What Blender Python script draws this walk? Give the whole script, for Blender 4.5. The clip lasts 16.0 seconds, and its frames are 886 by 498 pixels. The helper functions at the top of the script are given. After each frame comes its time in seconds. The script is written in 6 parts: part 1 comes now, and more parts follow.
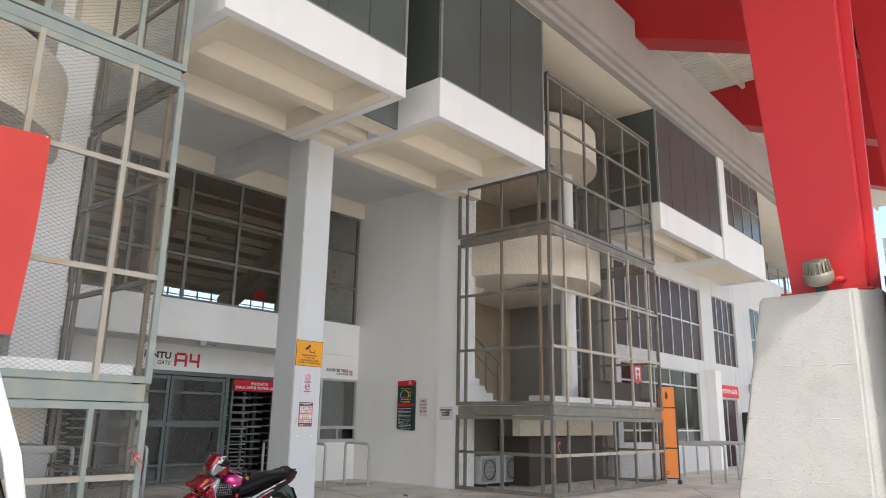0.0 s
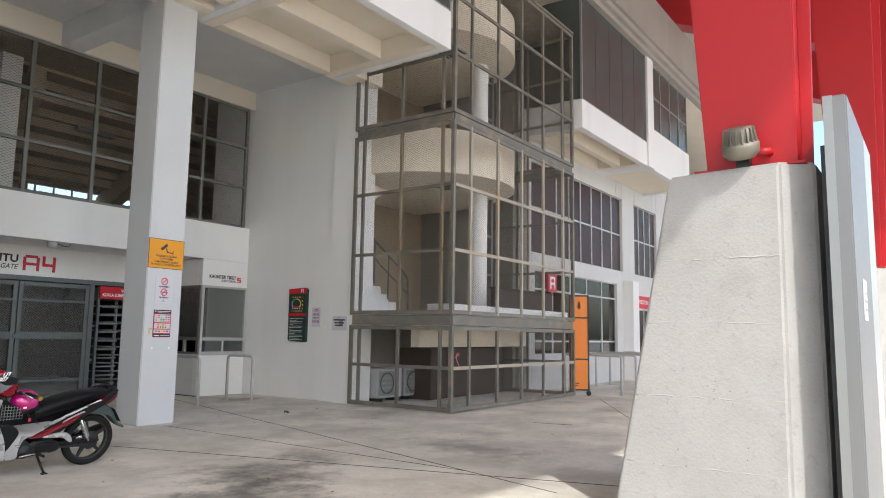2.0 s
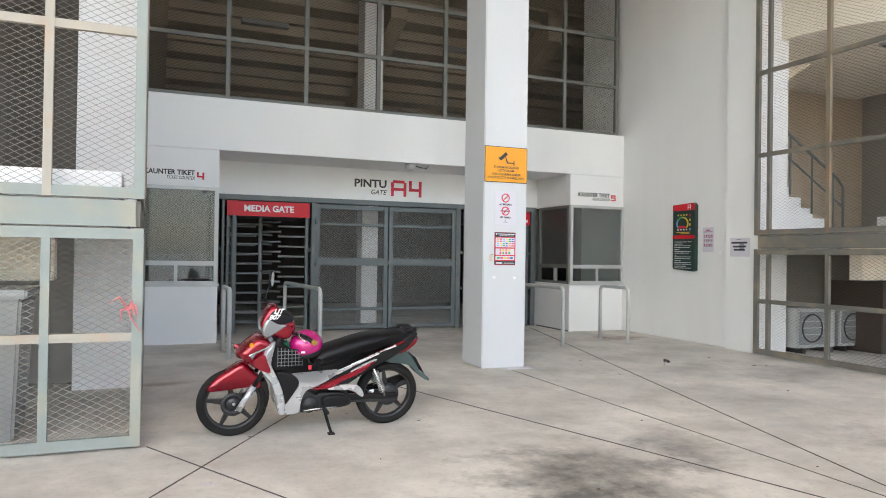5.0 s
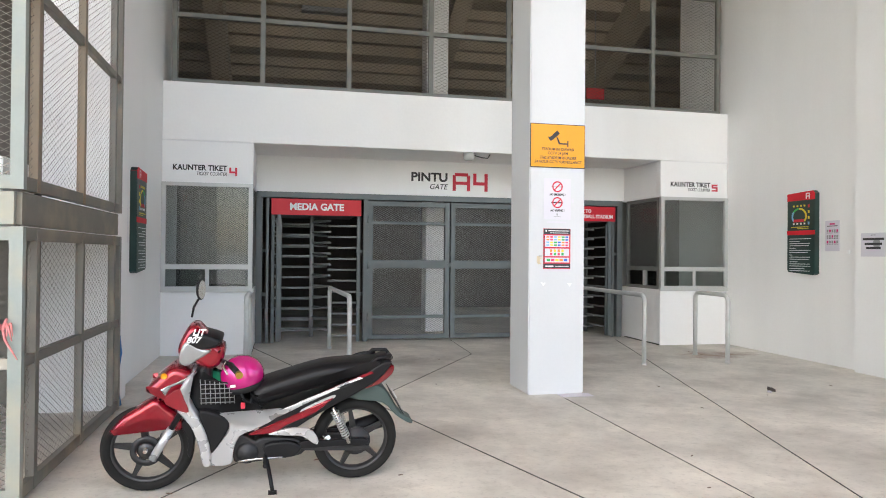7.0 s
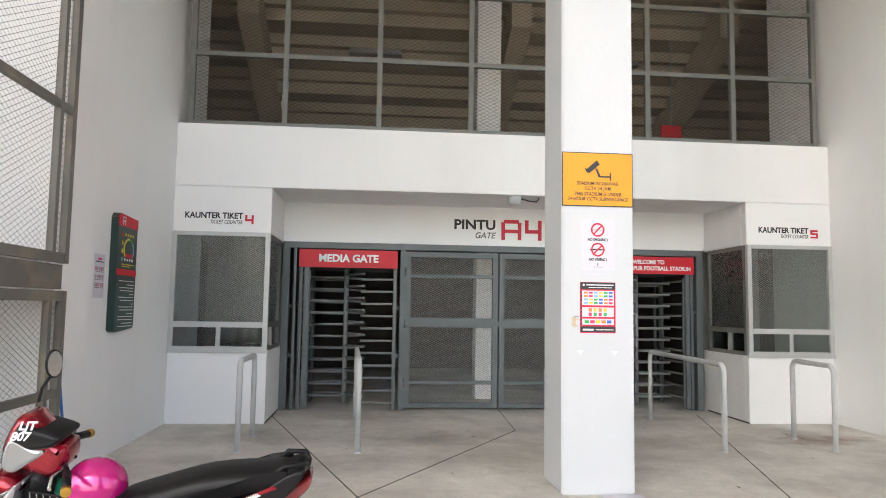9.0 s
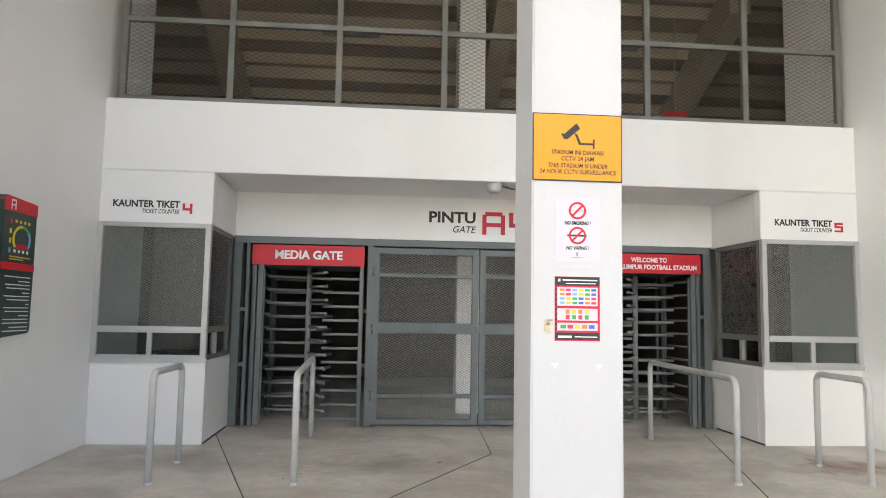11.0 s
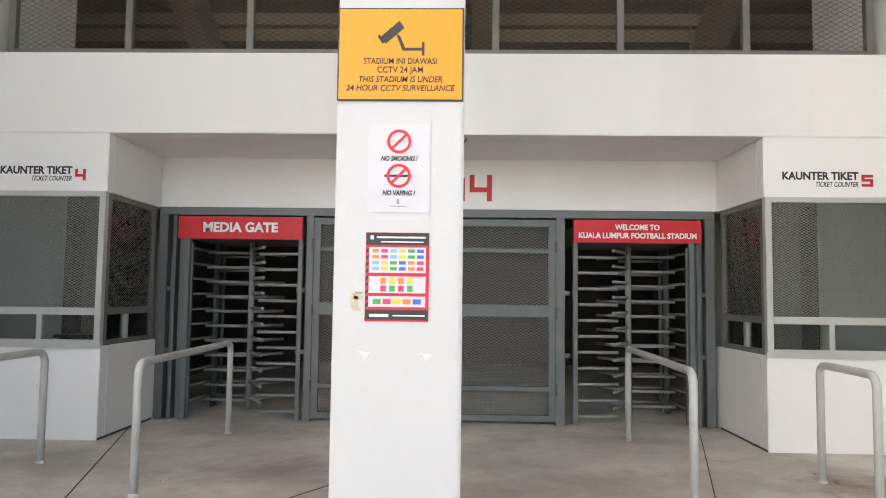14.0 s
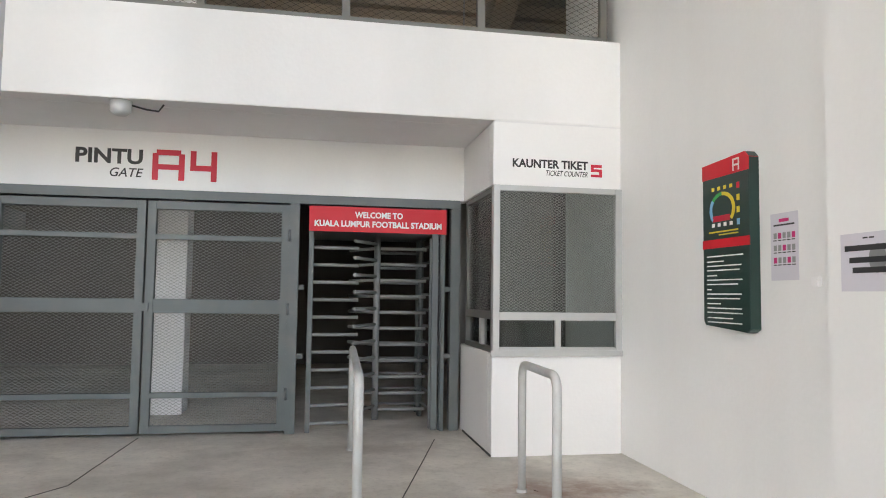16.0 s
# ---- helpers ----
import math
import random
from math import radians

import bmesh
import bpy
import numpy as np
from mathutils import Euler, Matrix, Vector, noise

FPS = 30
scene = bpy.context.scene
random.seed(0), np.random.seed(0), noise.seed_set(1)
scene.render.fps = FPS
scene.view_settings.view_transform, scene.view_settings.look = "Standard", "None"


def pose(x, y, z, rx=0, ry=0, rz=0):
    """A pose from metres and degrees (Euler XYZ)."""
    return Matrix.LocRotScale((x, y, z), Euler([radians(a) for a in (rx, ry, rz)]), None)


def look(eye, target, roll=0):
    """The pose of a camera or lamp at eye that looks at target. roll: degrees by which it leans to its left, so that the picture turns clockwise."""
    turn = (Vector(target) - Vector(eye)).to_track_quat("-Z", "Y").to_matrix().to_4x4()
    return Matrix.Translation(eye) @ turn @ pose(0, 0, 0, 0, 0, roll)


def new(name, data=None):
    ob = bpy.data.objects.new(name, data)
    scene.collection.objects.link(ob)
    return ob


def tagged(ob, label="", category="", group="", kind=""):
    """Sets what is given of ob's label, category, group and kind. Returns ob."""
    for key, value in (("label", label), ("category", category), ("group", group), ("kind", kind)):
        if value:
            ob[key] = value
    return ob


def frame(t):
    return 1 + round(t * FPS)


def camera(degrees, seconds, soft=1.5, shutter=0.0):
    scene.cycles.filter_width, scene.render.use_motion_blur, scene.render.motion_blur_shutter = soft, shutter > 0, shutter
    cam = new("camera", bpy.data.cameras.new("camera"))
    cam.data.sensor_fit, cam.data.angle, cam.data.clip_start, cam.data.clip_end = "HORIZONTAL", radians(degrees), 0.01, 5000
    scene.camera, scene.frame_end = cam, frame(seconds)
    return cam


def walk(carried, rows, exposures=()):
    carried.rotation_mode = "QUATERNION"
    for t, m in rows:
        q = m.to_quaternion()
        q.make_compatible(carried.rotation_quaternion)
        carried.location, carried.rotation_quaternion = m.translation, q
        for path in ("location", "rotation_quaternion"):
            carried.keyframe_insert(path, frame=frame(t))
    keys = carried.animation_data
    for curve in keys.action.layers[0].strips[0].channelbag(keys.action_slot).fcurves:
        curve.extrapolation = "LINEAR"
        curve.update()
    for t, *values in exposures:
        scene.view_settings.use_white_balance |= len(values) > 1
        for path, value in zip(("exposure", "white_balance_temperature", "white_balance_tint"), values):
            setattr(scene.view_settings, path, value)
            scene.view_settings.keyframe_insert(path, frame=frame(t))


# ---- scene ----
cam = camera(64.4, 16.0, soft=1.0)
METRES, EYE, TILT, LEAN, TURN = 12.768, 1.44, 0.0, 0.0, -49.4
ROWS = [
    (0.0, 0.0, 0.0, 0.0, -0.25, 13.72, -1.01),
    (0.5, 0.0224, 0.0259, -0.003, -5.14, 11.31, -0.89),
    (1.0, 0.0389, 0.0559, -0.0042, -5.33, 9.26, -0.94),
    (1.5, 0.0527, 0.0882, -0.003, -5.27, 7.74, -0.9),
    (2.0, 0.0684, 0.1264, -0.0034, -5.46, 6.98, -0.87),
    (2.5, 0.0723, 0.1669, -0.0052, -5.46, 6.12, -1.0),
    (3.0, 0.0774, 0.2024, -0.0077, -5.2, 4.12, -0.95),
    (3.5, 0.0755, 0.244, -0.0056, 3.88, 3.1, -0.95),
    (4.0, 0.0733, 0.2808, -0.0012, 11.32, 1.95, -0.95),
    (4.5, 0.0763, 0.3147, -0.0029, 16.99, 0.59, -0.85),
    (5.0, 0.0758, 0.3486, -0.0024, 26.9, 0.53, -0.84),
    (7.5, 0.0768, 0.5156, 0.001, 39.58, 0.57, -0.64),
    (8.0, 0.0706, 0.5437, 0.0033, 43.64, 1.16, -0.85),
    (8.5, 0.0668, 0.5737, 0.0024, 43.98, 3.63, -0.82),
    (9.0, 0.0592, 0.603, 0.0033, 44.06, 4.81, -0.87),
    (11.5, 0.018, 0.7169, 0.0003, 44.67, 5.3, -1.0),
    (12.0, 0.0228, 0.7385, -0.0009, 44.89, 5.32, -0.91),
    (12.5, 0.0204, 0.7597, -0.0018, 50.04, 5.24, -0.9),
    (13.0, 0.0168, 0.7885, -0.0008, 51.95, 5.06, -0.91),
    (13.5, 0.0233, 0.82, -0.0039, 51.36, 4.64, -0.74),
    (14.0, 0.0259, 0.8495, -0.0021, 50.89, 3.93, -0.71),
    (14.5, 0.0255, 0.8828, -0.0017, 50.35, 3.59, -0.78),
    (15.0, 0.0369, 0.9146, -0.001, 46.85, 3.41, -0.65),
    (15.5, 0.0443, 0.9387, -0.0006, 46.25, 3.44, -0.67),
    (16.0, 0.0517, 0.9627, -0.0019, 38.87, 3.73, -0.76),
]
walk(cam, [(t, pose(0, 0, EYE, TILT, LEAN, TURN) @ pose(METRES * x, METRES * y, METRES * z, 90 + pitch, roll, yaw)) for t, x, y, z, yaw, pitch, roll in ROWS],
     exposures=[(0.0, 1.37, 6450, 8), (2.5, 1.3, 6400, 8), (3.5, 1.58, 6400, 7), (5.0, 1.9, 6400, 6), (8.0, 2.15, 6650, 8), (12.0, 2.16, 6880, 8), (13.5, 2.12, 6900, 8), (14.3, 2.02, 6900, 8), (15.0, 1.9, 6850, 7), (15.5, 1.9, 6800, 7), (16.0, 2.16, 6600, 9)])

# ---- light ----
SUN_UP, SUN_AZ = 47.5, 215.0      # elevation; compass angle the light comes from, clockwise from +y
world = bpy.data.worlds.new("sky")
scene.world = world
world.use_nodes = True
wn = world.node_tree.nodes
sky = wn.new("ShaderNodeTexSky")
sky.sky_type = "NISHITA"
sky.sun_disc = False
sky.sun_elevation, sky.sun_rotation = radians(SUN_UP), radians(SUN_AZ)
sky.air_density, sky.dust_density = 1.0, 2.8
world.node_tree.links.new(sky.outputs[0], wn["Background"].inputs[0])
wn["Background"].inputs[1].default_value = 0.15
sun = new("sun", bpy.data.lights.new("sun", "SUN"))
sun.data.energy, sun.data.angle, sun.data.color = 1.5, radians(0.6), (1.0, 0.96, 0.9)
_a = radians(SUN_AZ)
sun.matrix_world = look((math.sin(_a) * 40, math.cos(_a) * 40, 40 * math.tan(radians(SUN_UP))), (0, 0, 0))


# ---- materials ----
def surface(name, base, rough=0.6, metal=0.0, var=0.1, scale=1.5, fine=45.0, bump=0.0, dirt=None, dirt_amount=0.0,
            dirt_scale=1.2, streaky=False, coat=0.0):
    """A painted, cast or bare surface: colour that varies at two scales, optional stains and fine relief."""
    m = bpy.data.materials.new(name)
    m.use_nodes = True
    nt = m.node_tree
    n, ln = nt.nodes, nt.links
    p = n["Principled BSDF"]
    co = n.new("ShaderNodeTexCoord")
    at = co.outputs["Object"]

    def noisy(sc, detail, squash=None):
        t = n.new("ShaderNodeTexNoise")
        t.inputs["Scale"].default_value = sc
        t.inputs["Detail"].default_value = detail
        if squash:
            mp = n.new("ShaderNodeMapping")
            mp.inputs["Scale"].default_value = squash
            ln.new(at, mp.inputs["Vector"])
            ln.new(mp.outputs[0], t.inputs["Vector"])
        else:
            ln.new(at, t.inputs["Vector"])
        return t.outputs["Fac"]

    def blend(fac, a, b):
        x = n.new("ShaderNodeMix")
        x.data_type = "RGBA"
        ln.new(fac, x.inputs[0])
        for sock, v in ((x.inputs[6], a), (x.inputs[7], b)):
            if isinstance(v, tuple):
                sock.default_value = (*v, 1)
            else:
                ln.new(v, sock)
        return x.outputs[2]

    def ramp(fac, lo, hi, top=1.0):
        r = n.new("ShaderNodeMapRange")
        r.inputs[1].default_value, r.inputs[2].default_value, r.inputs[4].default_value = lo, hi, top
        ln.new(fac, r.inputs[0])
        return r.outputs[0]

    big = noisy(scale, 4)
    small = noisy(fine, 5)
    lo = tuple(c * (1 - var) for c in base)
    hi = tuple(min(1, c * (1 + var)) for c in base)
    col = blend(ramp(big, 0.3, 0.7), lo, hi)
    grain = blend(ramp(small, 0.3, 0.75), tuple(c * (1 - var * 0.7) for c in base), tuple(min(1, c * (1 + var * 0.5)) for c in base))
    half = n.new("ShaderNodeMix")
    half.data_type = "RGBA"
    half.inputs[0].default_value = 0.4
    ln.new(col, half.inputs[6])
    ln.new(grain, half.inputs[7])
    col = half.outputs[2]
    if dirt:
        d = noisy(dirt_scale, 7, (1, 1, 0.12) if streaky else None)
        col = blend(ramp(d, 0.5, 0.78, dirt_amount), col, dirt)
    ln.new(col, p.inputs["Base Color"])
    p.inputs["Metallic"].default_value = metal
    rr = n.new("ShaderNodeMapRange")
    rr.inputs[3].default_value, rr.inputs[4].default_value = max(0.03, rough - 0.08), min(1, rough + 0.08)
    ln.new(small, rr.inputs[0])
    ln.new(rr.outputs[0], p.inputs["Roughness"])
    p.inputs["Coat Weight"].default_value = coat
    if bump:
        b = n.new("ShaderNodeBump")
        b.inputs["Strength"].default_value = bump
        b.inputs["Distance"].default_value = 0.01
        ln.new(small, b.inputs["Height"])
        ln.new(b.outputs[0], p.inputs["Normal"])
    return m


def glazing(name, tint, gloss_rough=0.02, ior=1.5):
    """A clear or tinted pane: sees through, and mirrors by Fresnel."""
    m = bpy.data.materials.new(name)
    m.use_nodes = True
    n, ln = m.node_tree.nodes, m.node_tree.links
    n.remove(n["Principled BSDF"])
    tr, gl, mx, fr = (n.new("ShaderNodeBsdf" + "Transparent"), n.new("ShaderNodeBsdfGlossy"), n.new("ShaderNodeMixShader"), n.new("ShaderNodeFresnel"))
    tr.inputs[0].default_value = (*tint, 1)
    gl.inputs["Roughness"].default_value = gloss_rough
    fr.inputs[0].default_value = ior
    ln.new(fr.outputs[0], mx.inputs[0])
    ln.new(tr.outputs[0], mx.inputs[1])
    ln.new(gl.outputs[0], mx.inputs[2])
    ln.new(mx.outputs[0], n["Material Output"].inputs[0])
    return m


WHITE = surface("white_wall_paint", (0.85, 0.85, 0.84), 0.65, var=0.04, scale=0.6, fine=30, bump=0.12, dirt=(0.5, 0.49, 0.46), dirt_amount=0.16, dirt_scale=0.9, streaky=True)
WHITE_CLEAN = surface("white_fascia_paint", (0.8, 0.8, 0.8), 0.6, var=0.03, scale=0.8, bump=0.06, dirt=(0.55, 0.53, 0.5), dirt_amount=0.25, streaky=True)
# Bluish white set below the wall white, to offset strong light on the column.
COLUMN = surface("light_offset_blue_white", (0.6, 0.615, 0.63), 0.6, var=0.04, scale=0.9, fine=30, bump=0.12, dirt=(0.5, 0.5, 0.48), dirt_amount=0.3, dirt_scale=1.3, streaky=True)
SOFFIT = surface("cream_soffit_paint", (0.8, 0.73, 0.61), 0.75, var=0.04, scale=0.7, bump=0.08, dirt=(0.6, 0.52, 0.42), dirt_amount=0.25)
SLAB = surface("grey_slab_soffit", (0.7, 0.7, 0.69), 0.8, var=0.06, bump=0.1)
CONCRETE = surface("raw_concrete_underside", (0.42, 0.355, 0.265), 0.85, var=0.12, scale=0.9, bump=0.25)
PLINTH = surface("painted_cast_concrete", (0.38, 0.375, 0.365), 0.75, var=0.1, scale=1.4, fine=45, bump=0.5, dirt=(0.3, 0.29, 0.27), dirt_amount=0.5, dirt_scale=3.0)
FLOOR = surface("worn_concrete_paving", (0.66, 0.63, 0.565), 0.72, var=0.32, scale=0.9, fine=7, bump=0.24, dirt=(0.24, 0.215, 0.185), dirt_amount=0.55, dirt_scale=1.1)


def spill(m, spots):
    """Oil and water stains on the paving: (x, y, half length, half width, colour, strength), with ragged edges."""
    n, ln = m.node_tree.nodes, m.node_tree.links
    p = n["Principled BSDF"]
    col = p.inputs["Base Color"].links[0].from_socket
    at = n.new("ShaderNodeTexCoord").outputs["Object"]
    rag = n.new("ShaderNodeTexNoise")
    rag.inputs["Scale"].default_value, rag.inputs["Detail"].default_value = 2.6, 8
    rag.inputs["Roughness"].default_value = 0.7
    ln.new(at, rag.inputs["Vector"])
    for x, y, a, b, turn, colour, strength in spots:
        mp = n.new("ShaderNodeMapping")
        mp.vector_type = "TEXTURE"
        mp.inputs["Location"].default_value = (x, y, 0)
        mp.inputs["Rotation"].default_value = (0, 0, radians(turn))
        mp.inputs["Scale"].default_value = (a, b, 1)
        ln.new(at, mp.inputs["Vector"])
        le = n.new("ShaderNodeVectorMath")
        le.operation = "LENGTH"
        ln.new(mp.outputs[0], le.inputs[0])
        ad = n.new("ShaderNodeMath")
        ad.operation = "MULTIPLY_ADD"
        ln.new(rag.outputs["Fac"], ad.inputs[0])
        ad.inputs[1].default_value = 3.0
        ln.new(le.outputs["Value"], ad.inputs[2])
        mr = n.new("ShaderNodeMapRange")
        for k, v in ((1, 1.5), (2, 2.5), (3, strength), (4, 0.0)):
            mr.inputs[k].default_value = v
        ln.new(ad.outputs[0], mr.inputs[0])
        mx = n.new("ShaderNodeMix")
        mx.data_type = "RGBA"
        ln.new(mr.outputs[0], mx.inputs[0])
        ln.new(col, mx.inputs[6])
        mx.inputs[7].default_value = (*colour, 1)
        col = mx.outputs[2]
    ln.new(col, p.inputs["Base Color"])


spill(FLOOR, [(6.55, 5.95, 1.0, 0.8, 60, (0.07, 0.068, 0.06), 0.85), (6.0, 5.2, 0.8, 0.7, 20, (0.11, 0.105, 0.095), 0.75), (7.7, 6.3, 0.7, 0.4, 70, (0.13, 0.12, 0.11), 0.7), (9.4, 5.3, 1.2, 0.6, 80, (0.15, 0.14, 0.13), 0.6),
              (5.5, 5.6, 0.7, 0.5, 10, (0.16, 0.15, 0.14), 0.6), (11.5, 12.4, 0.6, 0.35, 0, (0.22, 0.1, 0.06), 0.7), (4.2, 10.2, 0.55, 0.15, 10, (0.25, 0.16, 0.1), 0.6), (11.5, 8.6, 1.2, 0.6, 20, (0.22, 0.2, 0.18), 0.5), (7.0, 12.6, 1.2, 0.5, 10, (0.22, 0.19, 0.165), 0.5),
              (6.0, 14.1, 1.5, 0.35, 0, (0.3, 0.25, 0.2), 0.4), (10.3, 14.1, 1.3, 0.3, 0, (0.3, 0.25, 0.2), 0.4), (4.7, 12.7, 0.7, 0.4, 15, (0.36, 0.3, 0.24), 0.35), (11.7, 12.6, 0.7, 0.35, 0, (0.3, 0.2, 0.14), 0.6), (9.2, 12.2, 1.4, 0.5, 30, (0.33, 0.28, 0.23), 0.5)])

def speckle(m, scale, colour, strength, lo=0.52, hi=0.72):
    """Fine dark grit and pitting over a base colour."""
    n, ln = m.node_tree.nodes, m.node_tree.links
    p = n["Principled BSDF"]
    col = p.inputs["Base Color"].links[0].from_socket
    grit = n.new("ShaderNodeTexNoise")
    grit.inputs["Scale"].default_value, grit.inputs["Detail"].default_value, grit.inputs["Roughness"].default_value = scale, 7, 0.75
    ln.new(n.new("ShaderNodeTexCoord").outputs["Object"], grit.inputs["Vector"])
    mr = n.new("ShaderNodeMapRange")
    for k, v in ((1, lo), (2, hi), (3, 0.0), (4, strength)):
        mr.inputs[k].default_value = v
    ln.new(grit.outputs["Fac"], mr.inputs[0])
    mx = n.new("ShaderNodeMix")
    mx.data_type = "RGBA"
    ln.new(mr.outputs[0], mx.inputs[0])
    ln.new(col, mx.inputs[6])
    mx.inputs[7].default_value = (*colour, 1)
    ln.new(mx.outputs[2], p.inputs["Base Color"])


speckle(FLOOR, 3.2, (0.38, 0.34, 0.285), 0.4)
speckle(FLOOR, 22.0, (0.24, 0.215, 0.185), 0.38)
speckle(PLINTH, 16.0, (0.2, 0.19, 0.17), 0.4, 0.56, 0.72)
JOINT = surface("dark_joint_filler", (0.09, 0.086, 0.08), 0.9, var=0.2)
FRAME = surface("grey_green_steel_paint", (0.165, 0.168, 0.155), 0.5, var=0.1, scale=2.5, bump=0.05, dirt=(0.3, 0.24, 0.16), dirt_amount=0.35, dirt_scale=3)
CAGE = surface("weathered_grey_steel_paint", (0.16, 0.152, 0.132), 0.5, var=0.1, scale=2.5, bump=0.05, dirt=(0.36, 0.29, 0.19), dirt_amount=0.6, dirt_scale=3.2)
# Lighter copy of the cage paint for the brightly lit west front.
CAGE_PALE = surface("lit_grey_green_steel_paint", (0.27, 0.305, 0.285), 0.5, var=0.1, scale=2.5, bump=0.05, dirt=(0.42, 0.36, 0.24), dirt_amount=0.6, dirt_scale=3.2)
CAGE_RUST = surface("rust_stained_grey_paint", (0.40, 0.37, 0.31), 0.6, var=0.12, scale=3, bump=0.08, dirt=(0.42, 0.25, 0.11), dirt_amount=0.9, dirt_scale=2.4)
MESHL = surface("lit_expanded_mesh", (0.24, 0.225, 0.195), 0.5, metal=0.2, var=0.1, scale=2)
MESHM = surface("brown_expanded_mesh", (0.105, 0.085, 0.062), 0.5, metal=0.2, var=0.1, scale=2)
MESHG = surface("gate_mesh_paint", (0.32, 0.32, 0.3), 0.5, metal=0.2, var=0.1, scale=2)
FACADE = surface("grey_white_facade_paint", (0.6, 0.6, 0.6), 0.65, var=0.05, scale=0.8, bump=0.06, dirt=(0.42, 0.4, 0.38), dirt_amount=0.3, streaky=True)
MESHD = surface("grey_painted_mesh", (0.07, 0.065, 0.055), 0.5, metal=0.2, var=0.1, scale=2)
MESHC = surface("pale_counter_mesh", (0.33, 0.34, 0.315), 0.45, metal=0.3, var=0.1, scale=2)
GATE = surface("slate_grey_gate_paint", (0.125, 0.145, 0.145), 0.45, var=0.1, scale=3, bump=0.04, dirt=(0.22, 0.2, 0.17), dirt_amount=0.35, dirt_scale=4)
GALV = surface("galvanised_steel", (0.5, 0.51, 0.5), 0.4, metal=0.6, var=0.1, scale=6, bump=0.03)
TURN_BAR = surface("grey_turnstile_paint", (0.27, 0.28, 0.275), 0.42, var=0.08, scale=4)
# Near-black: shade inside the passage and the west core, put into colour.
PASSAGE = surface("interior_shade_paint", (0.1, 0.09, 0.08), 0.85, var=0.15)
RAILP = surface("pale_grey_rail_paint", (0.52, 0.53, 0.52), 0.45, var=0.06, scale=4, dirt=(0.35, 0.32, 0.28), dirt_amount=0.4, dirt_scale=6)
RED = surface("red_steel_paint", (0.42, 0.009, 0.014), 0.45, var=0.06, scale=0.7, bump=0.02)
REDSIGN = surface("red_sign_panel", (0.62, 0.007, 0.022), 0.5, var=0.03)
SIGNWHITE = surface("white_lettering", (0.85, 0.85, 0.85), 0.5, var=0.01)
SIGNBLACK = surface("black_lettering", (0.03, 0.03, 0.033), 0.5, var=0.05)
SIGNRED = surface("red_lettering", (0.6, 0.02, 0.05), 0.5, var=0.03)
YELLOW = surface("yellow_sign_panel", (0.78, 0.33, 0.003), 0.4, var=0.03)
PAPER = surface("white_paper", (0.64, 0.625, 0.68), 0.55, var=0.02, scale=6)
# Dark grey that carries the dimness of rooms and stair core in its colour.
ROOM = surface("room_shade_paint", (0.25, 0.24, 0.22), 0.8, var=0.1)
ALU = surface("white_aluminium_frame", (0.5, 0.51, 0.5), 0.4, metal=0.2, var=0.04)
ALUGREY = surface("grey_aluminium_frame", (0.3, 0.31, 0.31), 0.4, metal=0.4, var=0.06)
GREEN = surface("dark_green_board", (0.014, 0.04, 0.034), 0.35, var=0.05)
ORANGE = surface("orange_fabric_banner", (0.85, 0.27, 0.06), 0.7, var=0.05, scale=3, bump=0.1)
FASCIA = surface("weathered_grey_fascia", (0.36, 0.34, 0.31), 0.6, var=0.08, scale=0.8, dirt=(0.25, 0.23, 0.2), dirt_amount=0.4, streaky=True)
FLOOD = surface("dull_cast_grey", (0.2, 0.185, 0.15), 0.55, metal=0.2, var=0.12, scale=8)
BOARD = surface("mid_grey_sheet_metal", (0.2, 0.205, 0.21), 0.45, metal=0.2, var=0.06, dirt=(0.3, 0.29, 0.27), dirt_amount=0.3, streaky=True)
BLACK = surface("black_satin_metal", (0.025, 0.025, 0.027), 0.4, var=0.15)
PANEL = surface("grey_sheet_metal", (0.45, 0.46, 0.47), 0.35, metal=0.3, var=0.05, dirt=(0.4, 0.38, 0.35), dirt_amount=0.3, streaky=True)
BROWN = surface("dark_brown_board", (0.05, 0.035, 0.028), 0.55, var=0.15)
GLASS = glazing("clear_glass", (0.8, 0.84, 0.83))
# Opaque panes coloured like what they reflect: pale deck grey, canopy brown.
GLASS_DARK = surface("glass_grey_reflection", (0.085, 0.1, 0.096), 0.2, var=0.15, scale=0.7)
GLASS_WIN = surface("glass_brown_reflection", (0.075, 0.052, 0.055), 0.25, var=0.2, scale=0.7)
for m, level in ((GLASS_WIN, 0.06), (GLASS_DARK, 0.35)):      # reflections are put into the pane colour, so mirroring is cut
    m.node_tree.nodes["Principled BSDF"].inputs["Specular IOR Level"].default_value = level
GLASS_GREEN = glazing("green_shop_glass", (0.5, 0.66, 0.6), 0.03, 1.6)


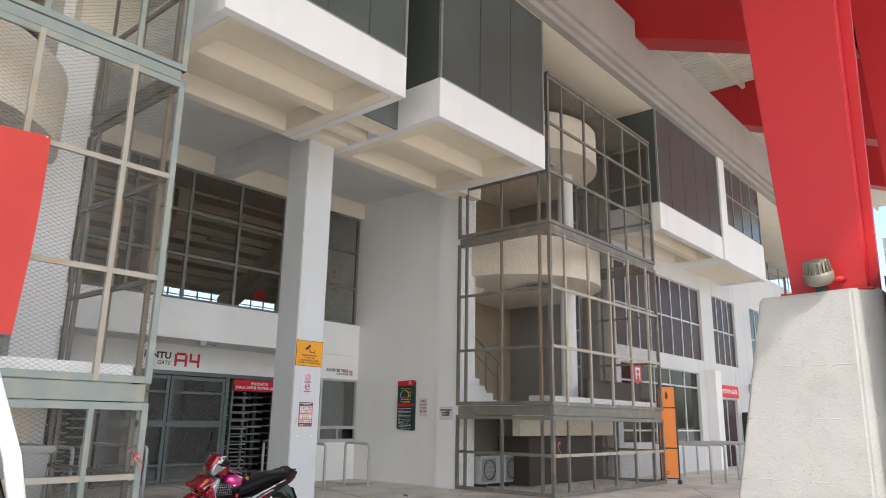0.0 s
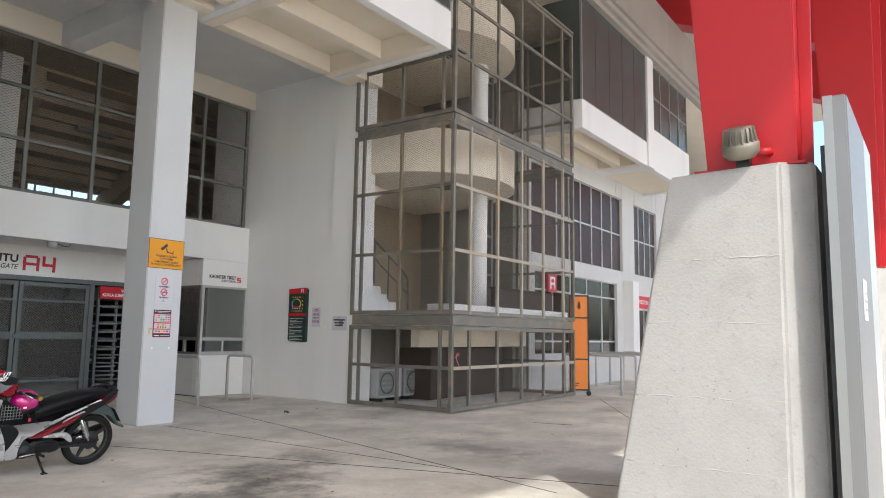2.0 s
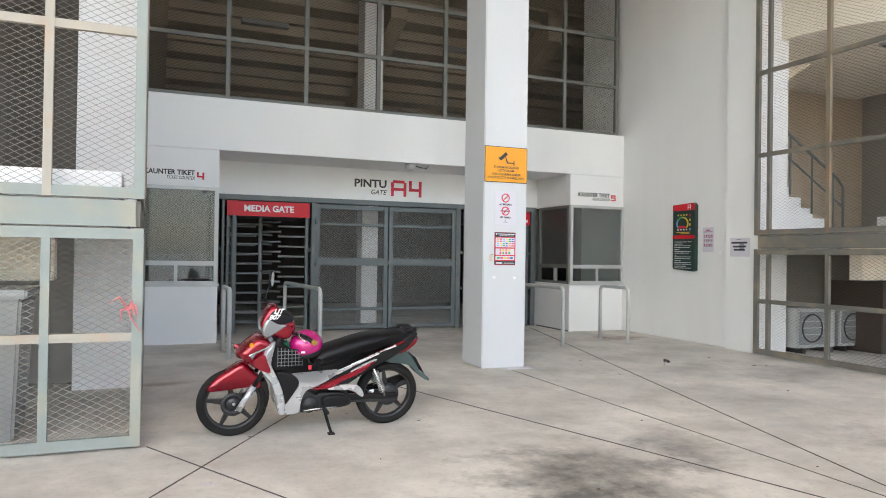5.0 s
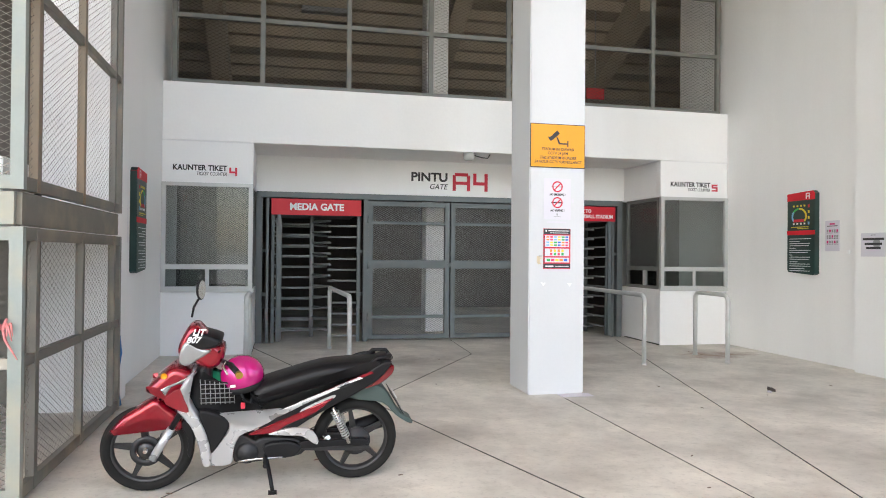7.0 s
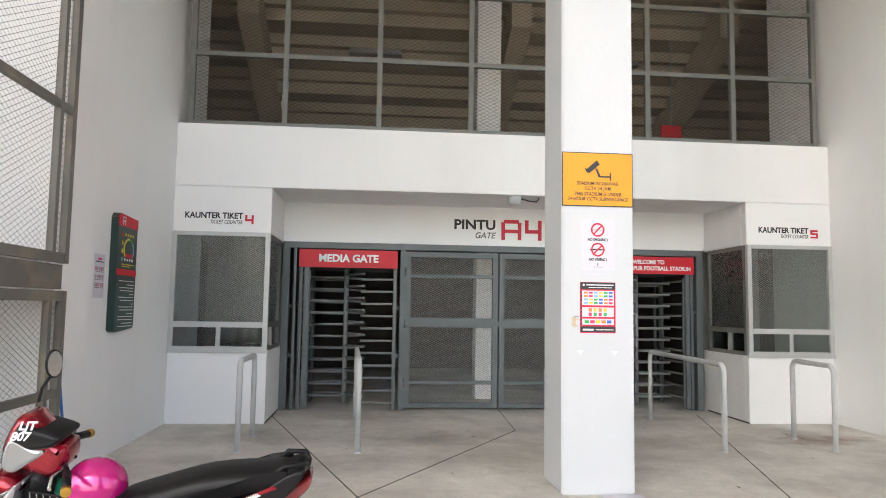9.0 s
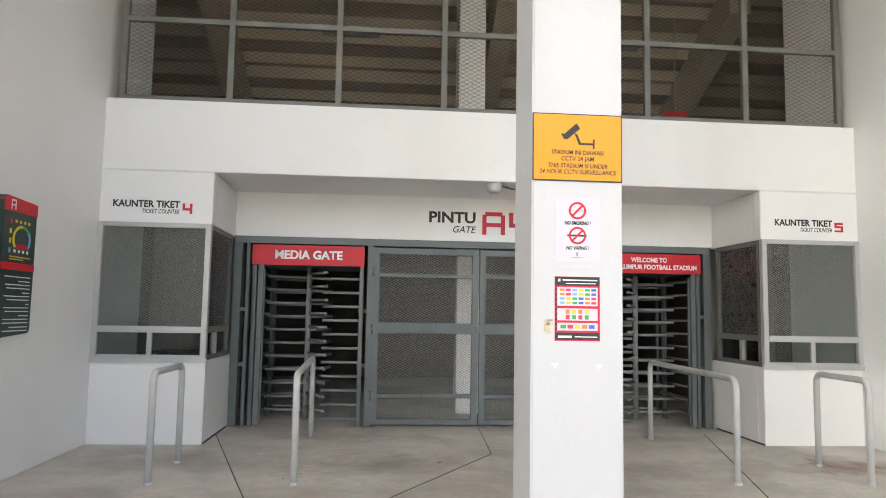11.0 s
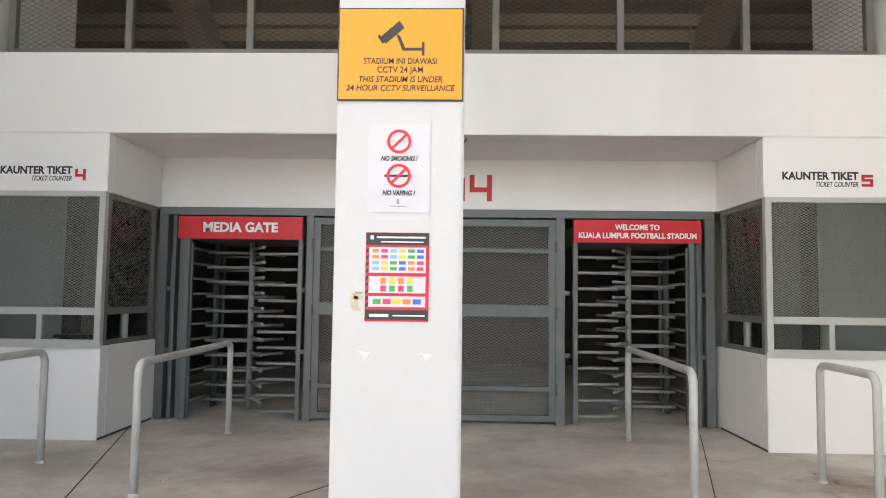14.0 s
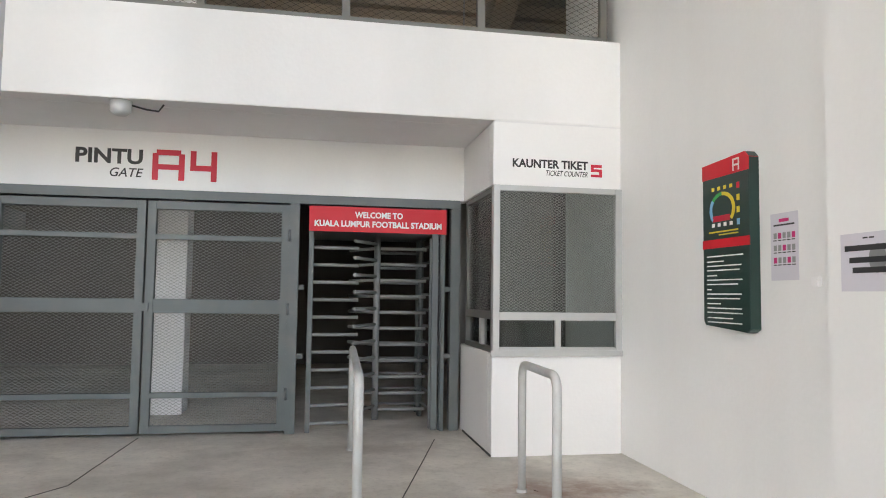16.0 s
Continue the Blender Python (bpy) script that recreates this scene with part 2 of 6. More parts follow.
# ---- building blocks ----
class Solid:
    """Collects corners and faces of one mesh."""

    def __init__(self):
        self.v, self.f, self.smooth = [], [], []

    def add(self, verts, faces, smooth=False):
        k = len(self.v)
        self.v += [tuple(p) for p in verts]
        self.f += [tuple(i + k for i in f) for f in faces]
        self.smooth += [smooth] * len(faces)
        return self

    def box(self, x0, x1, y0, y1, z0, z1):
        v = [(x, y, z) for z in (z0, z1) for x, y in ((x0, y0), (x1, y0), (x1, y1), (x0, y1))]
        return self.add(v, [(3, 2, 1, 0), (4, 5, 6, 7), (0, 1, 5, 4), (1, 2, 6, 5), (2, 3, 7, 6), (3, 0, 4, 7)])

    def hexa(self, low, high):
        """A block between four corners below and four above."""
        return self.add(list(low) + list(high), [(3, 2, 1, 0), (4, 5, 6, 7), (0, 1, 5, 4), (1, 2, 6, 5), (2, 3, 7, 6), (3, 0, 4, 7)])

    def tube(self, pts, r, sides=10, closed=False):
        """A round bar along pts; r is one radius or one for each point."""
        pts = [Vector(p) for p in pts]
        n = len(pts)
        rs = r if isinstance(r, (list, tuple)) else [r] * n
        rings, side = [], None
        for i, p in enumerate(pts):
            a = pts[(i - 1) % n] if closed or i else p
            b = pts[(i + 1) % n] if closed or i < n - 1 else p
            d = (b - a).normalized()
            if side is None:
                side = d.orthogonal().normalized()
            side = (side - d * side.dot(d)).normalized()
            up = d.cross(side)
            rings.append([p + (side * math.cos(q) + up * math.sin(q)) * rs[i] for q in (2 * math.pi * k / sides for k in range(sides))])
        v = [q for ring in rings for q in ring]
        f = []
        for i in range(n if closed else n - 1):
            j = (i + 1) % n
            f += [(i * sides + k, i * sides + (k + 1) % sides, j * sides + (k + 1) % sides, j * sides + k) for k in range(sides)]
        self.add(v, f, True)
        if not closed:
            k0 = len(self.v) - len(v)
            self.f += [tuple(k0 + k for k in reversed(range(sides))), tuple(k0 + (n - 1) * sides + k for k in range(sides))]
            self.smooth += [False, False]
        return self

    def lathe(self, profile, m=Matrix(), sides=24):
        """Turns (radius, height) pairs round z, then moves them by m."""
        v = [m @ Vector((r * math.cos(q), r * math.sin(q), h)) for r, h in profile for q in (2 * math.pi * k / sides for k in range(sides))]
        n = len(profile)
        f = [(i * sides + k, i * sides + (k + 1) % sides, (i + 1) * sides + (k + 1) % sides, (i + 1) * sides + k) for i in range(n - 1) for k in range(sides)]
        return self.add(v, f, True)

    def plate(self, outline, y0, y1, axis="y"):
        """An outline in two axes, given depth along the third."""
        n = len(outline)
        put = {"y": lambda a, b, d: (a, d, b), "x": lambda a, b, d: (d, a, b), "z": lambda a, b, d: (a, b, d)}[axis]
        v = [put(a, b, d) for d in (y0, y1) for a, b in outline]
        f = [tuple(range(n)), tuple(n + i for i in reversed(range(n)))] + [(i, n + i, n + (i + 1) % n, (i + 1) % n) for i in range(n)]
        return self.add(v, f)

    def mesh(self, name, mat, bevel=0.0, origin=(0, 0, 0)):
        me = bpy.data.meshes.new(name)
        ox, oy, oz = origin
        me.from_pydata([(x - ox, y - oy, z - oz) for x, y, z in self.v], [], self.f)
        me.polygons.foreach_set("use_smooth", self.smooth)
        bm = bmesh.new()
        bm.from_mesh(me)
        bmesh.ops.recalc_face_normals(bm, faces=bm.faces)
        if bevel:
            edges = [e for e in bm.edges if len(e.link_faces) == 2 and e.calc_face_angle(0) > 0.6]
            bmesh.ops.bevel(bm, geom=edges, offset=bevel, segments=2, affect="EDGES", clamp_overlap=True)
        bm.to_mesh(me)
        bm.free()
        me.materials.append(mat)
        return me


def root_of(ob):
    while ob.parent:
        ob = ob.parent
    return ob


def thing(name, base, label, category, group="", kind=""):
    """An Empty at the thing's base, which carries its parts."""
    e = new(name)
    e.location = base
    e.empty_display_size = 0.1
    return tagged(e, label, category, group, kind)


def part(name, solid, material, parent, label="", bevel=0.0):
    """One mesh under a thing or a part; its corners are given in the thing's frame, moved to the thing's base."""
    o = tuple(root_of(parent).location)
    ob = new(name, solid.mesh(name, material, bevel, o))
    ob.parent = parent
    return tagged(ob, label)


def solo(name, solid, material, label, category="", group="", kind="", bevel=0.0, base=(0, 0, 0)):
    """A thing that is one mesh."""
    ob = new(name, solid.mesh(name, material, bevel, base))
    ob.location = base
    return tagged(ob, label, category, group, kind)


def wall(name, solid, material=None, label="white painted rendered wall", category="wall", bevel=0.006):
    return solo(name, solid, material or WHITE, label, category, kind="structure", bevel=bevel)


def letters(name, body, size, place, parent, material, facing="y", align="CENTER", slant=0.0, heavy=0.0, width=None):
    """Raised lettering as one mesh. facing y: read while looking along +y; x+: looking along +x; x-: along -x."""
    cu = bpy.data.curves.new(name, "FONT")
    cu.body, cu.size, cu.extrude, cu.shear, cu.offset = body, size, 0.0015, slant, 0.006 * size + heavy * size
    cu.align_x, cu.align_y, cu.resolution_u = align, "CENTER", 3
    cu.space_line = 0.9
    tmp = bpy.data.objects.new(name, cu)
    scene.collection.objects.link(tmp)
    me = bpy.data.meshes.new_from_object(tmp.evaluated_get(bpy.context.evaluated_depsgraph_get()))
    bpy.data.objects.remove(tmp)
    squeeze = 1.0
    if width:
        xs = [v.co.x for v in me.vertices]
        squeeze = width / max(1e-6, max(xs) - min(xs))
    turn = {"y": 0, "x+": -90, "x-": 90}[facing]
    me.transform(pose(*place, 90, 0, turn) @ Matrix.Diagonal((squeeze, 1, 1, 1)))
    o = root_of(parent).location
    me.transform(Matrix.Translation(-o))
    me.materials.clear()
    me.materials.append(material)
    ob = new(name, me)
    ob.parent = parent
    return ob


def diamonds(u0, u1, w0, w1, put, pitch_u=0.095, pitch_w=0.05, strand=0.0055, depth=0.003):
    """Expanded metal over a rectangle: two families of slanted strands, cut at the edges. put(u, w, d) gives the place."""
    s = Solid()
    slope = pitch_w / pitch_u
    for sign in (1, -1):
        c0 = w0 - max(sign * slope * (u - u0) for u in (u0, u1))
        c1 = w1 - min(sign * slope * (u - u0) for u in (u0, u1))
        k = math.ceil(c0 / pitch_w)
        while k * pitch_w < c1:
            c = k * pitch_w
            k += 1
            ends = []
            for w in (w0, w1):
                u = u0 + (w - c) / (sign * slope)
                if u0 <= u <= u1:
                    ends.append((u, w))
            for u in (u0, u1):
                w = c + sign * slope * (u - u0)
                if w0 < w < w1:
                    ends.append((u, w))
            if len(ends) < 2:
                continue
            (ua, wa), (ub, wb) = min(ends), max(ends)
            if ub - ua < 0.004:
                continue
            h = strand / 2
            d0 = 0.0 if sign > 0 else depth
            s.add([put(ua, wa - h, d0), put(ub, wb - h, d0), put(ub, wb + h, d0), put(ua, wa + h, d0)], [(0, 1, 2, 3)])
    return s


CX = 8.15                       # the recess is symmetrical about this line
WL, WR = 3.74, 12.56            # its side walls
YC, YB, YG = 10.11, 13.58, 14.83  # column line, counters and spandrel, gates


def mirrored(s):
    """The same solid on the other side of the recess."""
    t = Solid()
    t.v = [(2 * CX - x, y, z) for x, y, z in s.v]
    t.f, t.smooth = [tuple(reversed(f)) for f in s.f], list(s.smooth)
    return t


# ---- ground ----
g = Solid()
n = 24
xs = [-400 + 800 * i / n for i in range(n + 1)]
g.add([(x, y, 0) for y in xs for x in xs], [(j * (n + 1) + i, j * (n + 1) + i + 1, (j + 1) * (n + 1) + i + 1, (j + 1) * (n + 1) + i) for j in range(n) for i in range(n)])
solo("ground", g, FLOOR, "worn grey concrete paving with dark stains", "ground", kind="structure")
for ax, ay, bx, by, w in ((4.94, 14.3, 8.42, 2.9, 0.016), (10.98, 14.4, 7.75, 3.3, 0.014), (8.15, 14.8, 8.06, 13.1, 0.012), (8.06, 13.1, 3.95, 6.4, 0.013), (4.0, 7.66, 5.3, 5.2, 0.014),
                          (8.16, 9.9, 8.1, 4.5, 0.008), (17.2, 6.83, 12.0, 3.8, 0.012), (12.27, 5.91, 12.4, 5.3, 0.012)):
    d = Vector((bx - ax, by - ay, 0))
    side = Vector((-d.y, d.x, 0)).normalized() * w * 0.32
    steps, s = 14, Solid()
    pts = [Vector((ax, ay, 0.0)) + d * (i / steps) + side * random.uniform(-0.5, 0.5) for i in range(steps + 1)]
    v = [p + side * k + Vector((0, 0, z)) for p in pts for k, z in ((-1, 0.0), (-0.8, 0.004), (0.8, 0.004), (1, 0.0))]
    s.add(v, [(i * 4 + k, i * 4 + k + 1, i * 4 + k + 5, i * 4 + k + 4) for i in range(steps) for k in range(3)])
    solo("paving_joint", s, JOINT, "dark filled joint in the concrete paving", "joint", kind="structure")

# ---- recess: column, side walls, spandrel, ceiling ----
wall("column", Solid().box(CX - 0.305, CX + 0.305, YC, YC + 0.6, 0, 6.66), COLUMN, label="square white painted concrete column", category="column", bevel=0.012)
for side in (0, 1):
    f = mirrored if side else (lambda s: s)
    tag = "west" if side else "east"
    wall("pilaster_" + tag, f(Solid().box(WR - 0.13, WR + 0.45, YC, YC + 0.66, 0, 10.1)), label="white painted pilaster", category="pilaster")
    wall("wall_" + tag, f(Solid().box(WR, WR + 0.25, YC + 0.66, YG + 0.2, 0, 7.12)))
spandrel = Solid().box(WL, WR, YB, YB + 0.25, 3.0, 3.81)
wall("wall_spandrel", spandrel)
wall("wall_lintel", Solid().box(WL, WR, YB, YB + 0.25, 6.69, 7.12), SOFFIT, "cream painted beam over the window")
wall("gate_soffit", Solid().box(WL, WR, YB + 0.25, YG + 0.2, 3.0, 3.2), WHITE, "white painted soffit over the gates")
wall("wall_gate", Solid().box(4.9, 11.4, YG, YG + 0.2, 2.42, 3.0), label="white painted wall over the gates")
wall("concourse_slab", Solid().box(-8, 26, YG + 0.2, 30, 3.2, 3.55).box(WL, WR, YB + 0.25, YG + 0.2, 3.2, 3.55), CONCRETE, "raw concrete floor slab", "floor")
ceil = Solid().box(WL, WR, YC + 0.3, YB + 0.25, 7.12, 7.4)
solo("ceiling", ceil, SLAB, "grey painted concrete slab soffit", "ceiling", kind="structure")
wall("ceiling_beam", Solid().box(CX - 0.2, CX + 0.2, YC + 0.6, YB, 6.66, 7.12), SLAB, "grey painted ceiling beam", "beam")


# ---- projecting glazed boxes over the recess and along the facade ----
def bay_box(x0, x1, y0, y1, z0, z1, ztop, label, mullions=(), side_glass=(True, True)):
    t = thing("glazed_bay", ((x0 + x1) / 2, y0, z0), label, "glazed bay", "glazed bays of the facade")
    part("parapet_front", Solid().box(x0, x1, y0, y0 + 0.16, z0, z1), WHITE_CLEAN, t, bevel=0.006)
    for xa in (x0, x1 - 0.16):
        part("parapet_side", Solid().box(xa, xa + 0.16, y0 + 0.16, y1, z0, z1), WHITE_CLEAN, t, bevel=0.006)
    ym = (y0 + y1) / 2
    part("soffit", Solid().box(x0 + 0.16, x1 - 0.16, y0 + 0.16, y1, z0 + 0.36, z0 + 0.5), SOFFIT, t, "cream painted coffered soffit")
    for ya, yb in ((ym - 0.12, ym + 0.12), (y0 + 0.16, y0 + 0.2), (y1 - 0.24, y1)):
        part("soffit_rib", Solid().box(x0 + 0.4, x1 - 0.4, ya, yb, z0 + 0.004, z0 + 0.36), SOFFIT, t, bevel=0.01)
    for xa in (x0 + 0.16, x1 - 0.4):
        part("soffit_rib", Solid().box(xa, xa + 0.24, y0 + 0.16, y1, z0 + 0.005, z0 + 0.36), SOFFIT, t, bevel=0.01)
    ys = y0 + 0.03
    part("pane", Solid().box(x0 + 0.04, x1 - 0.04, ys, ys + 0.012, z1 + 0.03, ztop), GLASS_DARK, t, "dark tinted glass").visible_shadow = False
    for sx, on in ((x0 + 0.03, side_glass[0]), (x1 - 0.042, side_glass[1])):
        if on:
            part("pane", Solid().box(sx, sx + 0.012, ys + 0.02, y1, z1 + 0.03, ztop), GLASS_DARK, t, "dark tinted glass").visible_shadow = False
    for sx in (x0, x1 - 0.05):
        part("window_post", Solid().box(sx, sx + 0.05, y0, y0 + 0.05, z1, ztop), ALUGREY, t)
    part("window_sill", Solid().box(x0 + 0.05, x1 - 0.05, y0 + 0.01, y0 + 0.05, z1, z1 + 0.035), ALUGREY, t)
    for q in mullions:
        sx = x0 + (x1 - x0) * q
        part("joint_strip", Solid().box(sx - 0.008, sx + 0.008, ys - 0.006, ys + 0.02, z1 + 0.035, ztop), BLACK, t)
    room = Solid().box(x0 + 0.17, x1 - 0.17, y1 - 0.05, y1, z1 - 0.1, ztop).box(x0 + 0.17, x1 - 0.17, y0 + 0.2, y1 - 0.05, z1 - 0.12, z1 - 0.06)
    part("back_wall", room, SLAB, t, "dim inner wall")
    return t


ZB, ZP, ZG = 6.62, 7.36, 10.13   # underside, parapet top, head of the glass
bay_box(CX - 3.85, CX - 0.43, 7.49, YC + 0.3, ZB, ZP, ZG, "white projecting bay with dark tinted glass", (0.25, 0.5, 0.75), (False, True))
bay_box(CX + 0.43, CX + 3.85, 7.49, YC + 0.3, ZB, ZP, ZG, "white projecting bay with dark tinted glass", (0.35, 0.65), (True, True))
wall("bay_link", Solid().box(CX - 0.43, CX + 0.43, 8.55, 8.75, ZB, ZP).box(CX - 0.43, CX + 0.43, 8.75, 9.0, ZB + 0.004, ZB + 0.3).box(CX - 0.43, CX + 0.43, 9.3, 9.55, ZB + 0.004, ZB + 0.3)
     .box(CX - 0.43, CX + 0.43, 9.85, YC + 0.3, ZB + 0.004, ZB + 0.4).box(CX - 0.43, CX + 0.43, 8.75, YC + 0.3, ZB + 0.3, ZP), SOFFIT, "cream painted link beam between the bays")
wall("bay_link_wall", Solid().box(CX - 0.43, CX + 0.43, 8.5, 8.55, ZB, ZG), GATE, "dark slate wall between the bays")
for x0, x1 in ((WL - 0.3, CX - 3.85), (CX + 3.85, WR + 0.3)):
    wall("bay_end_beam", Solid().box(x0, x1, 9.85, YC + 0.3, ZB + 0.006, ZG), SOFFIT, "cream painted end beam")
bay_box(17.75, 22.55, 7.45, 9.12, ZB, ZP, ZG, "white projecting bay with dark tinted glass", (0.2, 0.4, 0.6, 0.8), (True, False))
wall("facade_pier", Solid().box(22.55, 23.1, 7.4, 9.12, ZB, ZG), WHITE_CLEAN, "white painted facade pier", "pier")

# roof edge over the facade
fascia = wall("roof_fascia", Solid().box(-12, 45, 7.1, 7.5, 10.45, 11.9), FASCIA, "pale grey metal roof fascia", "fascia")
for ya, za, zb in ((7.2, 10.28, 10.45), (7.32, 10.13, 10.28)):
    part("fascia_step", Solid().box(-12, 45, ya, 7.5, za, zb), FASCIA, fascia)
wall("roof_soffit", Solid().box(-12, 45, 7.5, 14, 10.13, 10.4), SOFFIT, "cream painted roof soffit", "ceiling")


# ---- upper window of the recess: steel grid with mesh, and the concourse behind ----
def bar(x0, x1, y0, y1, z0, z1):
    return Solid().box(x0, x1, y0, y1, z0, z1)


win = thing("window_1", (CX, YB + 0.08, 3.81), "grey steel window grid filled with expanded metal mesh", "window", kind="structure")
WX0, WX1, WZ = 3.84, 12.46, (3.81, 4.77, 5.73, 6.69)
cols = [WX0 + (WX1 - WX0) * i / 7 for i in range(8)]
for i, x in enumerate(cols):
    w = 0.035
    a, b = (x, x + 2 * w) if i == 0 else (x - 2 * w, x) if i == 7 else (x - w, x + w)
    part("mullion", bar(a, b, YB + 0.06, YB + 0.13, WZ[0], WZ[3]), FRAME, win, bevel=0.004)
for i in range(7):
    a, b = cols[i] + (0.07 if i == 0 else 0.035), cols[i + 1] - (0.07 if i == 6 else 0.035)
    for j, z in enumerate(WZ):
        z0, z1 = (z, z + 0.06) if j == 0 else (z - 0.06, z) if j == 3 else (z - 0.03, z + 0.03)
        part("transom", bar(a, b, YB + 0.065, YB + 0.125, z0, z1), FRAME, win)
    for j in range(3):
        part("mesh_panel", diamonds(a, b, WZ[j] + 0.03, WZ[j + 1] - 0.03, lambda u, w, d: (u, YB + 0.1 + d, w), strand=0.004), MESHD, win)

seating = solo("seating_underside", Solid().box(-8, 26, YB + 0.25, 16.2, 7.12, 7.3), CONCRETE, "raw concrete underside of stepped seating", "ceiling", kind="structure")
for i in range(5):
    y, z = 16.2 + i * 0.8, 7.05 - i * 0.42
    part("seating_step", Solid().box(-8, 26, y, y + 0.615, z, z + 0.5).box(-8, 26, y + 0.62, y + 0.8, z - (0.2 if i < 4 else 0.1), z + 0.3), CONCRETE, seating)
for x in (CX - 8.0, CX - 4.1, CX + 0.6, CX + 4.4, CX + 9.0):
    wall("raker_beam", Solid().hexa([(x - 0.18, 16.2, 6.4), (x + 0.18, 16.2, 6.4), (x + 0.18, 20.2, 4.6), (x - 0.18, 20.2, 4.6)],
                                    [(x - 0.18, 16.2, 7.05), (x + 0.18, 16.2, 7.05), (x + 0.18, 20.2, 5.2), (x - 0.18, 20.2, 5.2)]), CONCRETE, "raw concrete raker beam", "beam")
wall("concourse_back_wall", Solid().box(-8, 10.5, 20.2, 20.4, 3.55, 5.9).box(10.5, 14.8, 20.2, 20.4, 3.55, 4.97).box(14.8, 26, 20.2, 20.4, 3.55, 5.9), CONCRETE, "raw concrete concourse back wall")
for x in (-8, 26):
    wall("concourse_end_wall", Solid().box(x - 0.2, x, YG, 20.4, 3.2, 7.3), CONCRETE, "raw concrete concourse end wall")
wall("concourse_front_wall", Solid().box(-8, WL - 0.25, YG, YG + 0.2, 3.2, 7.3).box(WR + 0.25, 26, YG, YG + 0.2, 3.2, 7.3), CONCRETE, "raw concrete concourse front wall")
vr = thing("vomitory_rail", (13, 20.3, 4.98), "dark steel rail in the daylight slot", "rail")
for i in range(9):
    part("baluster", Solid().box(10.7 + i * 0.5, 10.74 + i * 0.5, 20.28, 20.32, 5.0, 5.3), GATE, vr)
part("rail", Solid().box(10.5, 14.8, 20.28, 20.32, 5.1, 5.13), GATE, vr)
wall("concourse_column", Solid().box(CX - 0.2, CX + 0.2, 16.0, 16.5, 3.55, 7.15), WHITE, "white painted concourse column", "column")
lowc = Solid().box(CX - 0.17, CX + 0.17, 16.1, 16.5, 0, 3.2)
wall("passage_column", lowc, WHITE, "white painted passage column", "column")
# Walls close the passage; their dark colour stands in for its shade.
wall("passage_wall", Solid().box(WL, WR, 22, 22.2, 0, 3.2).box(WL - 0.2, WL, YG + 0.2, 22.2, 0, 3.2).box(WR, WR + 0.2, YG + 0.2, 22.2, 0, 3.2), PASSAGE, "concrete passage wall with its shade put into the colour")
for x in (6.2, 10.9):
    solo("concourse_lamp", Solid().box(x - 0.5, x + 0.5, 17.6, 17.85, 6.32, 6.42), ALUGREY, "grey batten lamp, unlit, under the seating", "lamp", "concourse lamps", bevel=0.01)
exit_sign = thing("exit_sign", (11.75, 17.0, 4.75), "small red exit sign on the concourse", "sign")
part("panel", Solid().box(11.58, 11.98, 17.0, 17.03, 4.75, 4.98), REDSIGN, exit_sign)
part("hanger", Solid().box(11.77, 11.79, 17.01, 17.02, 4.98, 6.9), ALUGREY, exit_sign)


# ---- gates ----
gf = thing("steel_portal", (CX, YG, 0), "slate grey steel portal round the gates", "portal")
X0, X1 = 4.96, 11.30
part("head", bar(X0, X1, YG - 0.03, YG + 0.12, 2.33, 2.42), GATE, gf, bevel=0.004)
for a, b in ((X0, X0 + 0.1), (X0 + 0.16, X0 + 0.2), (6.67, 6.75), (9.52, 9.62), (X1 - 0.2, X1 - 0.16), (X1 - 0.1, X1)):
    part("jamb", bar(a, b, YG - 0.02, YG + 0.1, 0, 2.33), GATE, gf, bevel=0.004)
for a, b in ((X0 + 0.1, X0 + 0.16), (X1 - 0.16, X1 - 0.1), (6.56, 6.67), (9.62, 9.68)):
    for z in (0.75, 1.45):
        part("spacer", bar(a, b, YG + 0.0, YG + 0.06, z, z + 0.05), GATE, gf)

gate = thing("double_gate", (CX, YG, 0), "closed slate grey double gate with mesh panels", "gate")
for a, b in ((6.75, 8.13), (8.15, 9.52)):
    leaf = part("leaf", bar(a, a + 0.08, YG + 0.0, YG + 0.07, 0.03, 2.31).box(b - 0.08, b, YG, YG + 0.07, 0.03, 2.31).box(a + 0.08, b - 0.08, YG + 0.002, YG + 0.068, 0.03, 0.1)
                .box(a + 0.08, b - 0.08, YG + 0.002, YG + 0.068, 2.23, 2.31), GATE, gate, bevel=0.004)
    for z0, z1 in ((0.37, 0.42), (1.2, 1.34), (1.93, 1.98)):
        part("rail", bar(a + 0.08, b - 0.08, YG + 0.004, YG + 0.064, z0, z1), GATE, leaf)
    for z0, z1 in ((0.1, 0.37), (0.42, 1.2), (1.34, 1.93), (1.98, 2.23)):
        part("mesh_panel", diamonds(a + 0.08, b - 0.08, z0, z1, lambda u, w, d: (u, YG + 0.05 + d, w), 0.06, 0.032, 0.0042), MESHG, leaf)
for x in (6.745, 9.525):
    for z in (0.4, 1.25, 2.0):
        part("hinge", Solid().tube([(x, YG - 0.025, z - 0.06), (x, YG - 0.025, z + 0.06)], 0.014), GATE, gate)
part("latch", Solid().box(8.09, 8.19, YG - 0.03, YG, 1.22, 1.3), GATE, gate, bevel=0.006)


